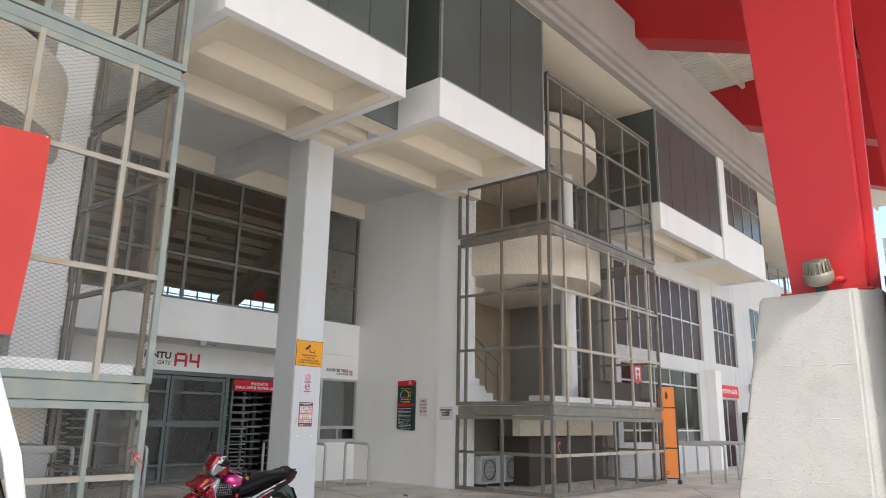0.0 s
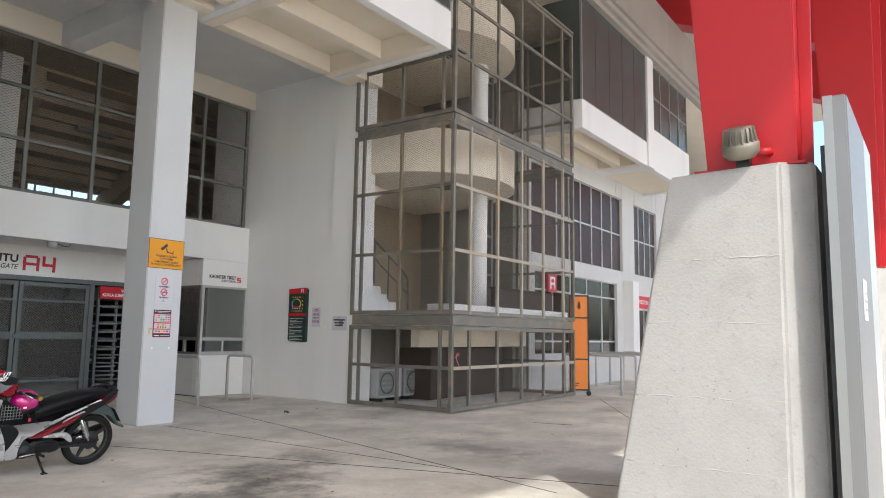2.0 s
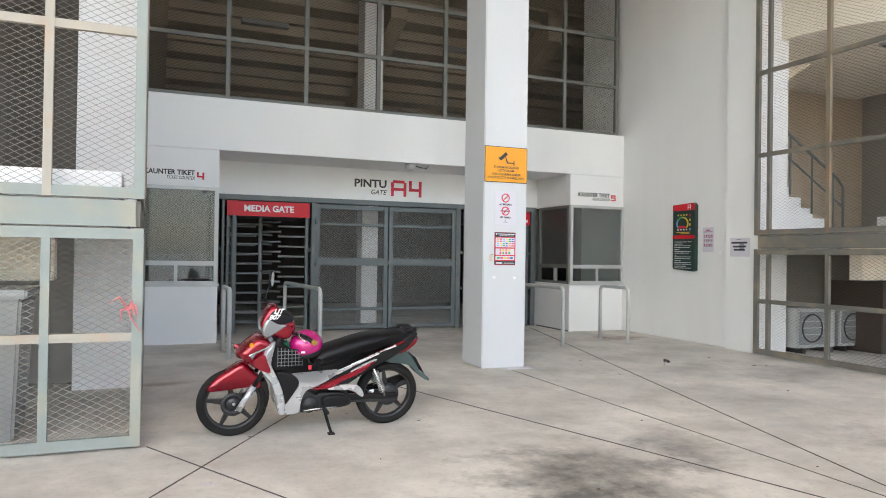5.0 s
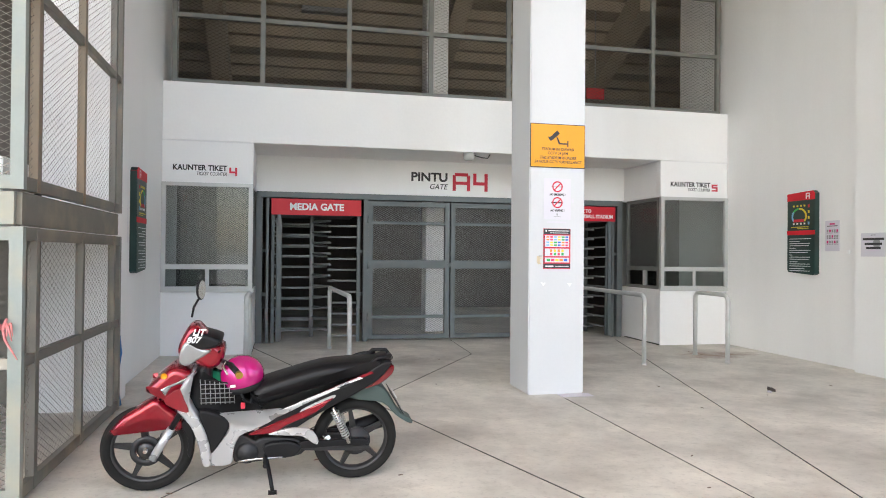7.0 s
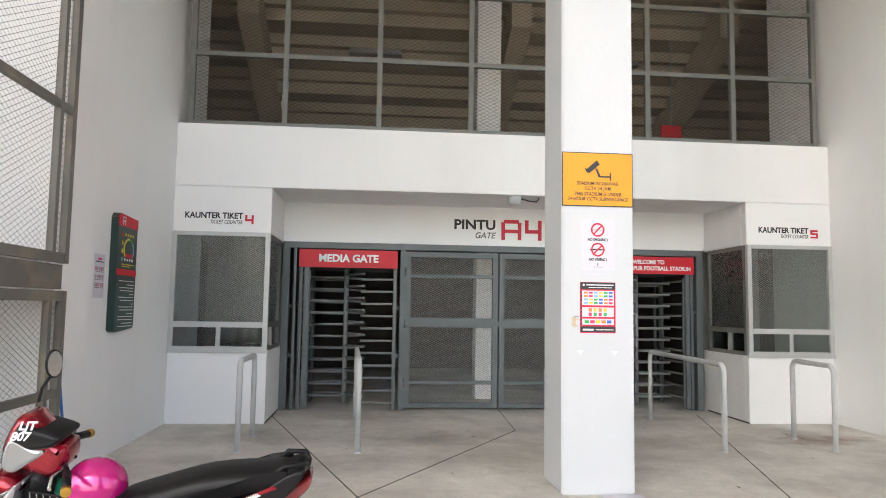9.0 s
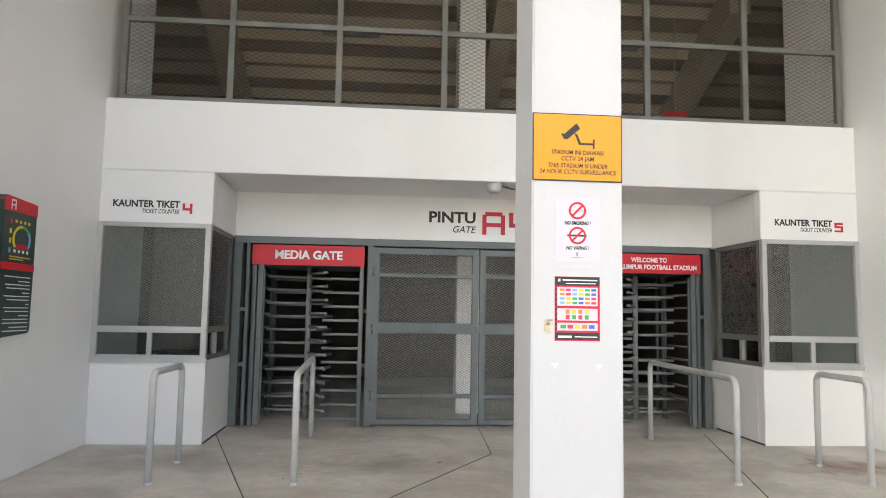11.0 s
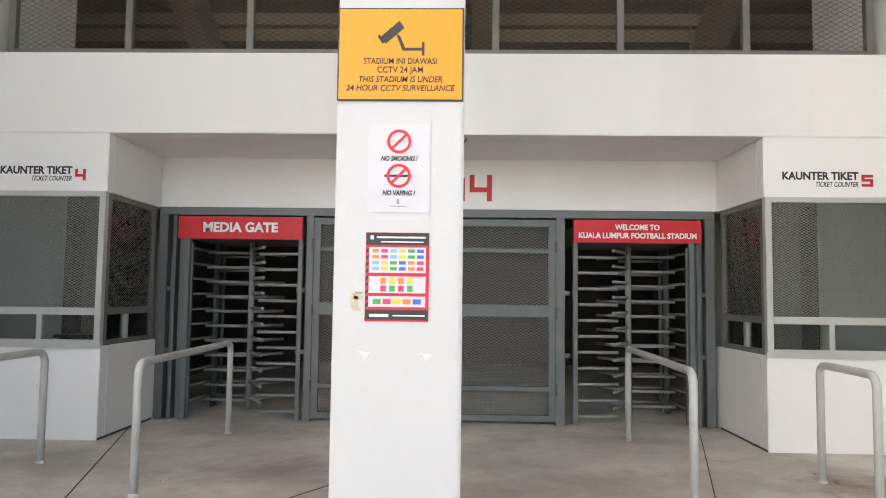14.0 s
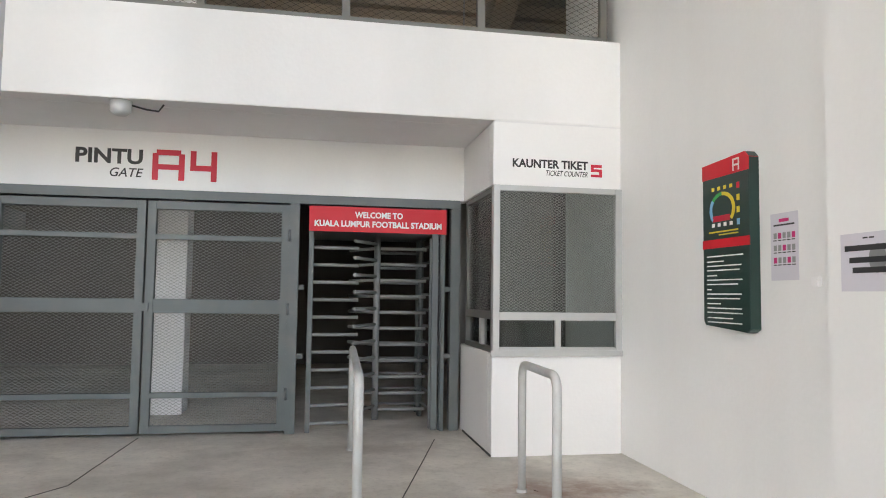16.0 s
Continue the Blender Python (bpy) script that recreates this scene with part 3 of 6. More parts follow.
def turnstile(cx, words, size, flip):
    """A full-height turnstile: frame, fixed comb, rotor with three rows of arms, and a sign over it."""
    t = thing("turnstile", (cx, YG, 0), "full-height grey steel turnstile under a red sign", "turnstile", "turnstiles")
    k = -1 if flip else 1
    w = 0.71
    for x in (cx - w, cx + w - 0.05):
        part("post", bar(x, x + 0.05, YG + 0.01, YG + 0.08, 0, 2.3), GATE, t, bevel=0.004)
    part("top_box", bar(cx - w + 0.05, cx + w - 0.05, YG + 0.05, YG + 1.3, 2.06, 2.28), GATE, t, bevel=0.006)
    rx, ry = cx - 0.05 * k, YG + 0.62
    part("rotor", Solid().tube([(rx, ry, 0.02), (rx, ry, 2.06)], 0.036, 14), TURN_BAR, t)
    for wing in range(3):
        ang = math.pi / 2 + k * (math.pi / 2 + radians(120 * wing))
        for i in range(11):
            z = 0.13 + i * 0.18 + (0.045 if wing == 1 else 0)
            s = Solid().tube([(rx + 0.03 * math.cos(ang), ry + 0.03 * math.sin(ang), z), (rx + 0.56 * math.cos(ang), ry + 0.56 * math.sin(ang), z)], 0.019, 8)
            part("arm", s, TURN_BAR, t)
    for i in range(11):
        z = 0.09 + i * 0.18
        xa, xb = cx + (w - 0.05) * k, cx + 0.19 * k
        part("comb_bar", Solid().tube([(xa, YG + 0.06, z), (xb, YG + 0.1, z)], 0.018, 8), TURN_BAR, t)
        part("guard_bar", Solid().tube([(cx - (w - 0.05) * k, YG + 0.12, z + 0.07), (cx - (w - 0.1) * k, YG + 0.9, z + 0.07)], 0.016, 8), TURN_BAR, t)
        part("back_bar", Solid().tube([(cx - 0.66 * k, YG + 1.15, z + 0.02), (cx - 0.06 * k, YG + 1.2, z + 0.02)], 0.016, 8), TURN_BAR, t)
    for q in (0.9, 0.98, 1.2):
        part("guide_post", Solid().tube([(cx - 0.6 * k, YG + q, 0), (cx - 0.6 * k, YG + q, 2.06)], 0.025, 8), GATE, t)
    gx = cx - (w - 0.12) * k
    part("leaf_post", Solid().box(gx - 0.03, gx + 0.03, YG - 0.1, YG - 0.04, 0.03, 2.05).box(gx - 0.045 , gx + 0.045, YG - 0.04, YG + 0.01, 0.03, 2.0), GATE, t, bevel=0.004)
    s = part("sign", bar(cx - 0.715, cx + 0.715, YG - 0.06, YG - 0.03, 2.05, 2.31), REDSIGN, t, "red sign with white lettering", bevel=0.003)
    for i, line in enumerate(words):
        z = 2.18 + (len(words) - 1) * 0.045 - i * 0.095
        letters("lettering", line, size[i], (cx, YG - 0.0615, z), s, SIGNWHITE, heavy=0.03, width=size[i + 2] if len(size) > 2 else None)
    return t


turnstile(5.91, ("MEDIA GATE",), (0.15, 0, 0.86), False)
turnstile(10.43, ("WELCOME TO", "KUALA LUMPUR FOOTBALL STADIUM"), (0.085, 0.085, 0.5, 1.32), True)

gs = thing("gate_sign", (CX, YG, 2.6), "black and red gate number lettering on the wall", "sign")
letters("lettering", "PINTU", 0.2, (7.77, YG - 0.003, 2.73), gs, SIGNBLACK, heavy=0.025, width=0.62)
letters("lettering", "GATE", 0.125, (7.92, YG - 0.003, 2.575), gs, SIGNBLACK, slant=0.25, width=0.31)


def stencil(parent, cell, x, z, w, h, y=YG, t=0.056, facing="y"):
    """Square-cut figures drawn as bars."""
    bars = {"A": ((0, 0, 0, .85), (.15, 1, .85, 1), (1, 0, 1, .85), (0, .42, 1, .42)),
            "4": ((0, .42, 0, 1), (0, .42, 1, .42), (1, 0, 1, 1)),
            "5": ((0, 1, 1, 1), (0, .55, 0, 1), (0, .55, 1, .55), (1, 0, 1, .55), (0, 0, 1, 0))}[cell]
    s = Solid()
    for i, (a, b, c, d) in enumerate(bars):
        e = 0.0005 * i
        s.box(x + a * w - t / 2, x + c * w + t / 2, y - 0.004 - e, y, z + b * h - t / 2 + e, z + d * h + t / 2 - e)
    return part("figure", s, SIGNRED, parent, "red stencilled figure")


stencil(gs, "A", 8.20, 2.545, 0.25, 0.25)
stencil(gs, "4", 8.56, 2.545, 0.2, 0.25)

dome = thing("dome_camera", (8.15, 13.7, 2.88), "white ceiling camera with a loose cable under the soffit", "camera")
part("housing", Solid().lathe([(0, 0.0), (0.05, 0.0), (0.085, 0.03), (0.09, 0.12), (0, 0.12)], Matrix.Translation((8.15, 13.7, 2.88))), ALU, dome)
part("cable", Solid().tube([(8.23, 13.7, 2.97), (8.35, 13.7, 2.94), (8.45, 13.7, 2.93), (8.49, 13.7, 2.99)], 0.008, 6), BLACK, dome)


# ---- ticket counters ----
def counter(flip, number):
    f = mirrored if flip else (lambda s: s)
    xi, xo = 11.34, WR
    t = thing("ticket_counter", (2 * CX - 11.9 if flip else 11.9, YB, 0), "white ticket counter booth with meshed sliding windows", "ticket counter", "ticket counters")
    y = YB
    part("front_wall", f(Solid().box(xi, xo, y, y + 0.15, 0, 0.9)), WHITE, t, bevel=0.006)
    part("side_wall", f(Solid().box(xi, xi + 0.15, y + 0.15, YG + 0.1, 0, 0.9)), WHITE, t, bevel=0.006)
    part("front_header", f(Solid().box(xi, xo, y, y + 0.15, 2.41, 2.995)), WHITE, t, bevel=0.006)
    part("side_header", f(Solid().box(xi, xi + 0.15, y + 0.15, YG + 0.1, 2.41, 2.995)), WHITE, t, bevel=0.006)
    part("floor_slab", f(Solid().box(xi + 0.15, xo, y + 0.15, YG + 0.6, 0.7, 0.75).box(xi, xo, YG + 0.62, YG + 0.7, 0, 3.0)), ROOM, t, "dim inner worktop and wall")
    part("joint", f(Solid().box(xi + 0.01, xo, y - 0.006, y, 2.985, 2.995)), WHITE_CLEAN, t)
    wf = part("window_frame", f(Solid().box(xi, xi + 0.06, y - 0.025, y + 0.05, 0.9, 2.41).box(xo - 0.06, xo, y - 0.025, y + 0.05, 0.9, 2.41)
              .box(xi + 0.06, xo - 0.06, y - 0.02, y + 0.045, 0.9, 0.96).box(xi + 0.06, xo - 0.06, y - 0.02, y + 0.045, 2.36, 2.41).box(xi + 0.06, xo - 0.06, y - 0.03, y + 0.045, 1.2, 1.27)), ALU, t, "white aluminium frame", bevel=0.004)
    part("sill", f(Solid().box(xi - 0.02, xo, y - 0.04, y - 0.027, 0.88, 0.93)), ALU, t)
    xm = (xi + xo) / 2
    part("sash", f(Solid().box(xm - 0.025, xm + 0.025, y - 0.01, y + 0.03, 0.96, 1.2)), ALU, wf)
    part("pane", f(Solid().box(xi + 0.06, xo - 0.06, y + 0.02, y + 0.026, 0.96, 1.2)), GLASS, wf, "clear glass").visible_shadow = False
    part("pane", f(Solid().box(xi + 0.06, xo - 0.06, y + 0.03, y + 0.036, 1.27, 2.36)), GLASS, wf, "clear glass").visible_shadow = False
    part("mesh_panel", f(diamonds(xi + 0.06, xo - 0.06, 1.27, 2.36, lambda u, w, d: (u, y + 0.0 + d, w), 0.045, 0.026, 0.0045)), MESHC, wf)
    sf = part("side_window", f(Solid().box(xi + 0.02, xi + 0.1, y + 0.1, y + 0.15, 0.9, 2.41).box(xi + 0.02, xi + 0.1, YG - 0.1, YG - 0.05, 0.9, 2.41)
              .box(xi + 0.022, xi + 0.098, y + 0.15, YG - 0.1, 0.9, 0.95).box(xi + 0.022, xi + 0.098, y + 0.15, YG - 0.1, 2.36, 2.41).box(xi + 0.02, xi + 0.1, y + 0.15, YG - 0.1, 1.2, 1.27)), FRAME, t, "grey side window frame")
    part("sash", f(Solid().box(xi + 0.03, xi + 0.07, y + 0.55, y + 0.62, 0.95, 1.2)), ALU, sf)
    part("pane", f(Solid().box(xi + 0.06, xi + 0.066, y + 0.15, YG - 0.1, 0.95, 2.36)), GLASS, sf, "clear glass").visible_shadow = False
    part("mesh_panel", f(diamonds(y + 0.15, YG - 0.1, 1.27, 2.36, lambda u, w, d: (xi + 0.04 + d, u, w), 0.045, 0.026, 0.0045)), MESHC, sf)
    part("skirting", f(Solid().box(xi - 0.005, xi, y + 0.01, YG - 0.05, 0, 0.02)), JOINT, t)
    sx = 3.695 if flip else 11.33
    letters("lettering", "KAUNTER TIKET", 0.105, (sx + 0.545, y - 0.002, 2.615), t, SIGNBLACK, heavy=0.025, width=0.72)
    letters("lettering", "TICKET COUNTER", 0.07, (sx + 0.7, y - 0.002, 2.535), t, SIGNBLACK, slant=0.25, width=0.4)
    stencil(t, number, sx + 0.95, 2.53, 0.08, 0.09, y, 0.027)


counter(False, "5")
counter(True, "4")
solo("desk_tray", Solid().box(4.3, 4.85, 14.0, 14.4, 0.76, 0.95).box(4.25, 4.9, 13.96, 14.44, 0.95, 0.98), BLACK, "black plastic tray on the counter worktop", "tray", bevel=0.01)


# ---- queue rails ----
def hoop(name, xa, ya, xb, yb, h=0.92, r=0.03, label="pale grey painted steel queue rail", group="queue rails at the gates"):
    t = thing(name, (xa, ya, 0), label, "rail", group)
    a, b = Vector((xa, ya, 0)), Vector((xb, yb, 0))
    d = (b - a).normalized()
    rad = 0.09
    arc = [a + Vector((0, 0, h - rad)) + d * (rad - rad * math.cos(q)) + Vector((0, 0, rad * math.sin(q))) for q in (math.pi / 2 * i / 6 for i in range(7))]
    arc2 = [b + Vector((0, 0, h - rad)) - d * (rad - rad * math.cos(q)) + Vector((0, 0, rad * math.sin(q))) for q in (math.pi / 2 * (6 - i) / 6 for i in range(7))]
    part("bar", Solid().tube([a, *arc, *arc2, b], r, 12), RAILP, t)
    for p in (a, b):
        part("base_collar", Solid().lathe([(0.0, 0.02), (r + 0.008, 0.02), (r + 0.008, 0.0)], Matrix.Translation(p), 12), RAILP, t, "worn base collar")
    return t


hoop("queue_rail", 4.97, 11.8, 4.97, 12.66)
hoop("queue_rail", 6.17, 11.78, 6.08, 14.05)
hoop("queue_rail", 10.05, 11.74, 10.14, 14.02)
hoop("queue_rail", 11.27, 11.7, 11.29, 12.5)


# ---- signs on the column ----
cctv = thing("camera_warning_sign", (CX, YC, 2.35), "yellow camera surveillance sign on the white column", "sign")
part("panel", bar(7.845, 8.45, YC - 0.012, YC - 0.004, 2.345, 2.80), BLACK, cctv, "black border", bevel=0.002)
part("face", bar(7.853, 8.442, YC - 0.0145, YC - 0.0125, 2.353, 2.792), YELLOW, cctv)
for i, (line, w) in enumerate((("STADIUM INI DIAWASI", 0.35), ("CCTV 24 JAM", 0.22))):
    letters("lettering", line, 0.042, (8.147, YC - 0.016, 2.536 - i * 0.042), cctv, SIGNBLACK, width=w)
for i, (line, w) in enumerate((("THIS STADIUM IS UNDER", 0.40), ("24 HOUR CCTV SURVEILLANCE", 0.52))):
    letters("lettering", line, 0.042, (8.147, YC - 0.016, 2.447 - i * 0.042), cctv, SIGNBLACK, slant=0.2, width=w)
cam_icon = Solid().plate([(8.05, 2.655), (8.14, 2.735), (8.165, 2.70), (8.075, 2.622)], YC - 0.0165, YC - 0.015).plate([(8.035, 2.66), (8.045, 2.668), (8.07, 2.63), (8.06, 2.622)], YC - 0.0165, YC - 0.015)
cam_icon.plate([(8.125, 2.67), (8.145, 2.66), (8.175, 2.59), (8.155, 2.59)], YC - 0.0165, YC - 0.015).plate([(8.16, 2.603), (8.25, 2.603), (8.25, 2.589), (8.16, 2.589)], YC - 0.0166, YC - 0.015).plate([(8.25, 2.63), (8.262, 2.63), (8.262, 2.565), (8.25, 2.565)], YC - 0.0165, YC - 0.015)
part("camera_symbol", cam_icon, SIGNBLACK, cctv)


def ring(cx, cz, r, w, y, n=28):
    s = Solid()
    for i in range(n):
        a, b = 2 * math.pi * i / n, 2 * math.pi * (i + 1) / n
        s.plate([(cx + r * math.cos(a), cz + r * math.sin(a)), (cx + r * math.cos(b), cz + r * math.sin(b)), (cx + (r - w) * math.cos(b), cz + (r - w) * math.sin(b)), (cx + (r - w) * math.cos(a), cz + (r - w) * math.sin(a))], y, y + 0.001)
    q = r * 0.66
    s.plate([(cx - q - w / 3, cz - q + w / 3), (cx - q + w / 3, cz - q - w / 3), (cx + q + w / 3, cz + q - w / 3), (cx + q - w / 3, cz + q + w / 3)], y - 0.0006, y + 0.0005)
    return s


PINK = surface("magenta_print", (0.6, 0.03, 0.18), 0.5, var=0.03)
BROWNTAPE = surface("old_tape_marks", (0.62, 0.52, 0.36), 0.7, var=0.15, scale=20)
INKS = [surface("print_ink_" + n, c, 0.5, var=0.04) for n, c in (("orange", (0.8, 0.25, 0.05)), ("pink", (0.7, 0.05, 0.15)), ("sky", (0.2, 0.45, 0.7)), ("yellow", (0.75, 0.6, 0.05)), ("green", (0.05, 0.4, 0.1)), ("blue", (0.05, 0.15, 0.55)))]
nos = thing("no_smoking_notice", (8.15, YC, 1.81), "white paper notice against smoking and vaping taped to the column", "notice")
part("sheet", bar(8.0, 8.297, YC - 0.006, YC - 0.003, 1.81, 2.235), PAPER, nos)
for z, word in ((2.15, "NO SMOKING !"), (1.985, "NO VAPING !")):
    part("stick", bar(8.08, 8.21, YC - 0.0072, YC - 0.0065, z - 0.006, z + 0.006), GALV if z > 2.1 else BLACK, nos)
    part("ban_ring", ring(8.148, z, 0.058, 0.014, YC - 0.008), SIGNRED, nos, "red prohibition ring")
    letters("lettering", word, 0.032, (8.148, YC - 0.007, z - 0.083), nos, SIGNBLACK, slant=0.2, heavy=0.03, width=0.175 if z > 2.1 else 0.155)
part("emblem", bar(8.14, 8.152, YC - 0.0072, YC - 0.006, 1.85, 1.875).box(8.11, 8.185, YC - 0.0072, YC - 0.006, 1.838, 1.842), ALUGREY, nos)
cup = thing("event_poster", (8.15, YC, 1.3), "colourful event rules poster on the white column", "poster")
part("sheet", bar(7.998, 8.297, YC - 0.006, YC - 0.003, 1.298, 1.715), SIGNRED, cup, "red sheet with black border")
part("header", bar(8.0, 8.295, YC - 0.0072, YC - 0.0062, 1.655, 1.713), SIGNBLACK, cup)
part("heading", bar(8.05, 8.28, YC - 0.0085, YC - 0.0075, 1.688, 1.696).box(8.07, 8.27, YC - 0.0085, YC - 0.0075, 1.668, 1.673).box(8.02, 8.035, YC - 0.0085, YC - 0.0075, 1.682, 1.7), SIGNWHITE, cup)
for k, (z0, z1) in enumerate(((1.525, 1.645), (1.43, 1.508), (1.365, 1.415))):
    part("field", bar(8.015, 8.282, YC - 0.0072, YC - 0.0062, z0, z1), PAPER, cup)
for i in range(6):
    for j in range(4):
        x, z = 8.03 + i * 0.042, 1.62 - j * 0.028
        part("badge", bar(x, x + 0.032, YC - 0.0082, YC - 0.0074, z, z + 0.016), INKS[(i + j // 2 * 2) % 6], cup)
for i in range(4):
    for j in range(2):
        x, z = 8.07 + i * 0.042, 1.473 - j * 0.036
        part("badge", bar(x, x + 0.026, YC - 0.0082, YC - 0.0074, z, z + 0.028), INKS[(i * 3 + j) % 6], cup)
for i in range(5):
    part("badge", bar(8.035 + i * 0.047, 8.035 + i * 0.047 + 0.038, YC - 0.0082, YC - 0.0074, 1.378, 1.402), INKS[(4, 1, 3, 0, 5)[i]], cup)
part("footer", bar(8.0, 8.295, YC - 0.0072, YC - 0.0062, 1.305, 1.352), SIGNBLACK, cup)
part("footer_text", bar(8.02, 8.11, YC - 0.0085, YC - 0.0075, 1.318, 1.332).box(8.13, 8.28, YC - 0.0085, YC - 0.0075, 1.322, 1.328), SIGNWHITE, cup)
for i in range(9):
    part("border_mark", Solid().plate([(8.0, 1.36 + i * 0.032), (8.013, 1.37 + i * 0.032), (8.013, 1.386 + i * 0.032), (8.0, 1.376 + i * 0.032)], YC - 0.0076, YC - 0.0065), SIGNBLACK, cup)
for x0, x1, z0, z1 in ((7.93, 7.965, 1.36, 1.43), (7.945, 7.99, 1.40, 1.415), (7.94, 7.975, 1.345, 1.36), (8.04, 8.25, 1.775, 1.79), (8.31, 8.33, 1.99, 2.03)):
    solo("tape_mark", bar(x0, x1, YC - 0.003, YC + 0.001, z0, z1), BROWNTAPE if x0 < 7.97 else PAPER, "old yellowed tape mark on the column", "tape mark", "tape marks on the column")
solo("grey_clip", bar(7.95, 7.985, YC - 0.006, YC + 0.001, 1.425, 1.435), ALUGREY, "small grey cable clip on the column", "clip")
for x, z in ((8.0, 1.14), (8.29, 1.135)):
    solo("paint_chip", Solid().plate([(x - 0.03, z + 0.02), (x - 0.01, z), (x, z - 0.02), (x + 0.02, z + 0.005), (x + 0.03, z + 0.015), (x, z + 0.012)], YC - 0.003, YC + 0.001), SIGNWHITE, "white paint chip on the column", "paint chip", "paint chips")
solo("floor_paper", Solid().box(8.16, 8.5, YC - 0.17, YC - 0.01, 0.0, 0.004), PAPER, "white paper sheet lying at the column foot", "paper")


# ---- information boards and notices on the side walls ----
def info_board(flip):
    f = mirrored if flip else (lambda s: s)
    face = "x-" if flip else "x+"
    x = WR
    t = thing("information_board", ((2 * CX - x) if flip else x, 11.76, 1.2), "dark green stadium information board with red header", "information board", "information boards")
    y0, y1, z0, z1 = 11.52, 12.06, 1.2, 2.37
    out = [(y0 + 0.04, z0), (y1 - 0.02, z0 + 0.03), (y1, z0 + 0.06), (y1, z1 - 0.02), (y0 + 0.04, z1), (y0, z1 - 0.04), (y0, z0 + 0.02)]
    part("body", f(Solid().plate(out, x - 0.075, x, "x")), GREEN, t, bevel=0.004)
    part("header", f(Solid().plate([(y0 + 0.003, z1 - 0.125), (y1 - 0.002, z1 - 0.125), (y1 - 0.002, z1 - 0.022), (y0 + 0.04, z1 - 0.002), (y0 + 0.002, z1 - 0.04)], x - 0.079, x - 0.005, "x")), REDSIGN, t, "red header")
    part("stripe", f(Solid().box(x - 0.079, x - 0.005, y0 + 0.001, y1 - 0.001, 1.76, 1.82)), REDSIGN, t, "red stripe")
    part("body_text", f(Solid().box(x - 0.0785, x - 0.0755, y0 + 0.3, y1 - 0.05, 1.785, 1.795)), SIGNWHITE, t)
    zz = 1.70
    for k in range(15):
        L = (0.42, 0.2, 0.4, 0.38, 0.12, 0.41, 0.36, 0.05, 0.4, 0.38, 0.16, 0.4, 0.41, 0.3, 0.4)[k]
        part("text_line", f(Solid().box(x - 0.0775, x - 0.0755, y1 - 0.05 - L, y1 - 0.05, zz, zz + 0.008)), SIGNWHITE, t)
        zz -= 0.03 if k % 3 else 0.036
    for k in range(20):
        a0, a1 = radians(-40 + 260 * k / 20), radians(-40 + 260 * (k + 1) / 20)
        cy, cz = y1 - 0.24, 2.02
        s = Solid().plate([(cy + r * math.cos(a), cz + 0.8 * r * math.sin(a)) for r, a in ((0.12, a0), (0.12, a1), (0.15, a1), (0.15, a0))], x - 0.0785, x - 0.0755, "x")
        part("map_ring", f(s), INKS[2] if k < 6 else INKS[3] if k > 9 else INKS[4], t)
    part("map_base", f(Solid().box(x - 0.0785, x - 0.0755, y1 - 0.33, y1 - 0.13, 1.94, 1.98)), SIGNRED, t)
    for k in range(4):
        part("map_tag", f(Solid().box(x - 0.079, x - 0.0757, y1 - 0.36 + k * 0.07, y1 - 0.33 + k * 0.07, 1.905, 1.93)), SIGNWHITE, t)
        part("map_tag", f(Solid().box(x - 0.079, x - 0.0757, y1 - 0.36 + k * 0.07, y1 - 0.33 + k * 0.07, 2.155, 2.18)), INKS[3], t)
        part("legend", f(Solid().box(x - 0.0785, x - 0.0757, y0 + 0.1, y0 + 0.13, 1.9 + k * 0.08, 1.94 + k * 0.08)), (INKS[2], INKS[3], INKS[3], SIGNRED)[k], t)
    part("caption", f(Solid().box(x - 0.0785, x - 0.0757, y1 - 0.42, y1 - 0.08, 1.865, 1.875).box(x - 0.0785, x - 0.0757, y1 - 0.42, y1 - 0.2, 1.845, 1.853)), INKS[3], t)
    s = Solid()
    yy, zq, w, h, e = y0 + 0.1, z1 - 0.105, 0.06, 0.07, 0.012
    for a, b, c, d in ((0, 0, 0, 1), (0, 1, 1, 1), (1, 0, 1, 1), (0, .45, 1, .45)):
        s.box(x - 0.0825, x - 0.0795, yy + a * w - e / 2, yy + c * w + e / 2, zq + b * h - e / 2, zq + d * h + e / 2)
    part("zone_letter", f(s), SIGNWHITE, t, "white zone letter")


info_board(False)
info_board(True)


def rules_sheet(flip):
    f = mirrored if flip else (lambda s: s)
    x = WR
    t = thing("rules_notice", ((2 * CX - x) if flip else x, 11.2, 1.53), "white paper notice with rows of small prohibition symbols", "notice", "paper notices")
    part("sheet", f(Solid().box(x - 0.004, x - 0.001, 11.09, 11.34, 1.53, 1.94)), PAPER, t)
    part("heading", f(Solid().box(x - 0.0055, x - 0.0042, 11.17, 11.26, 1.885, 1.905)), PINK, t)
    part("heading", f(Solid().box(x - 0.0055, x - 0.0042, 11.12, 11.31, 1.862, 1.872)), SIGNBLACK, t)
    for i in range(5):
        for j in range(3):
            y, z = 11.115 + i * 0.042, 1.785 - j * 0.075
            part("symbol", f(Solid().box(x - 0.0055, x - 0.0042, y, y + 0.028, z, z + 0.035)), PINK if (i + j) % 3 == 0 else ALUGREY, t)
            part("symbol_text", f(Solid().box(x - 0.0055, x - 0.0042, y, y + 0.03, z - 0.014, z - 0.008)), SIGNBLACK, t)
    t.location.y += 0.07


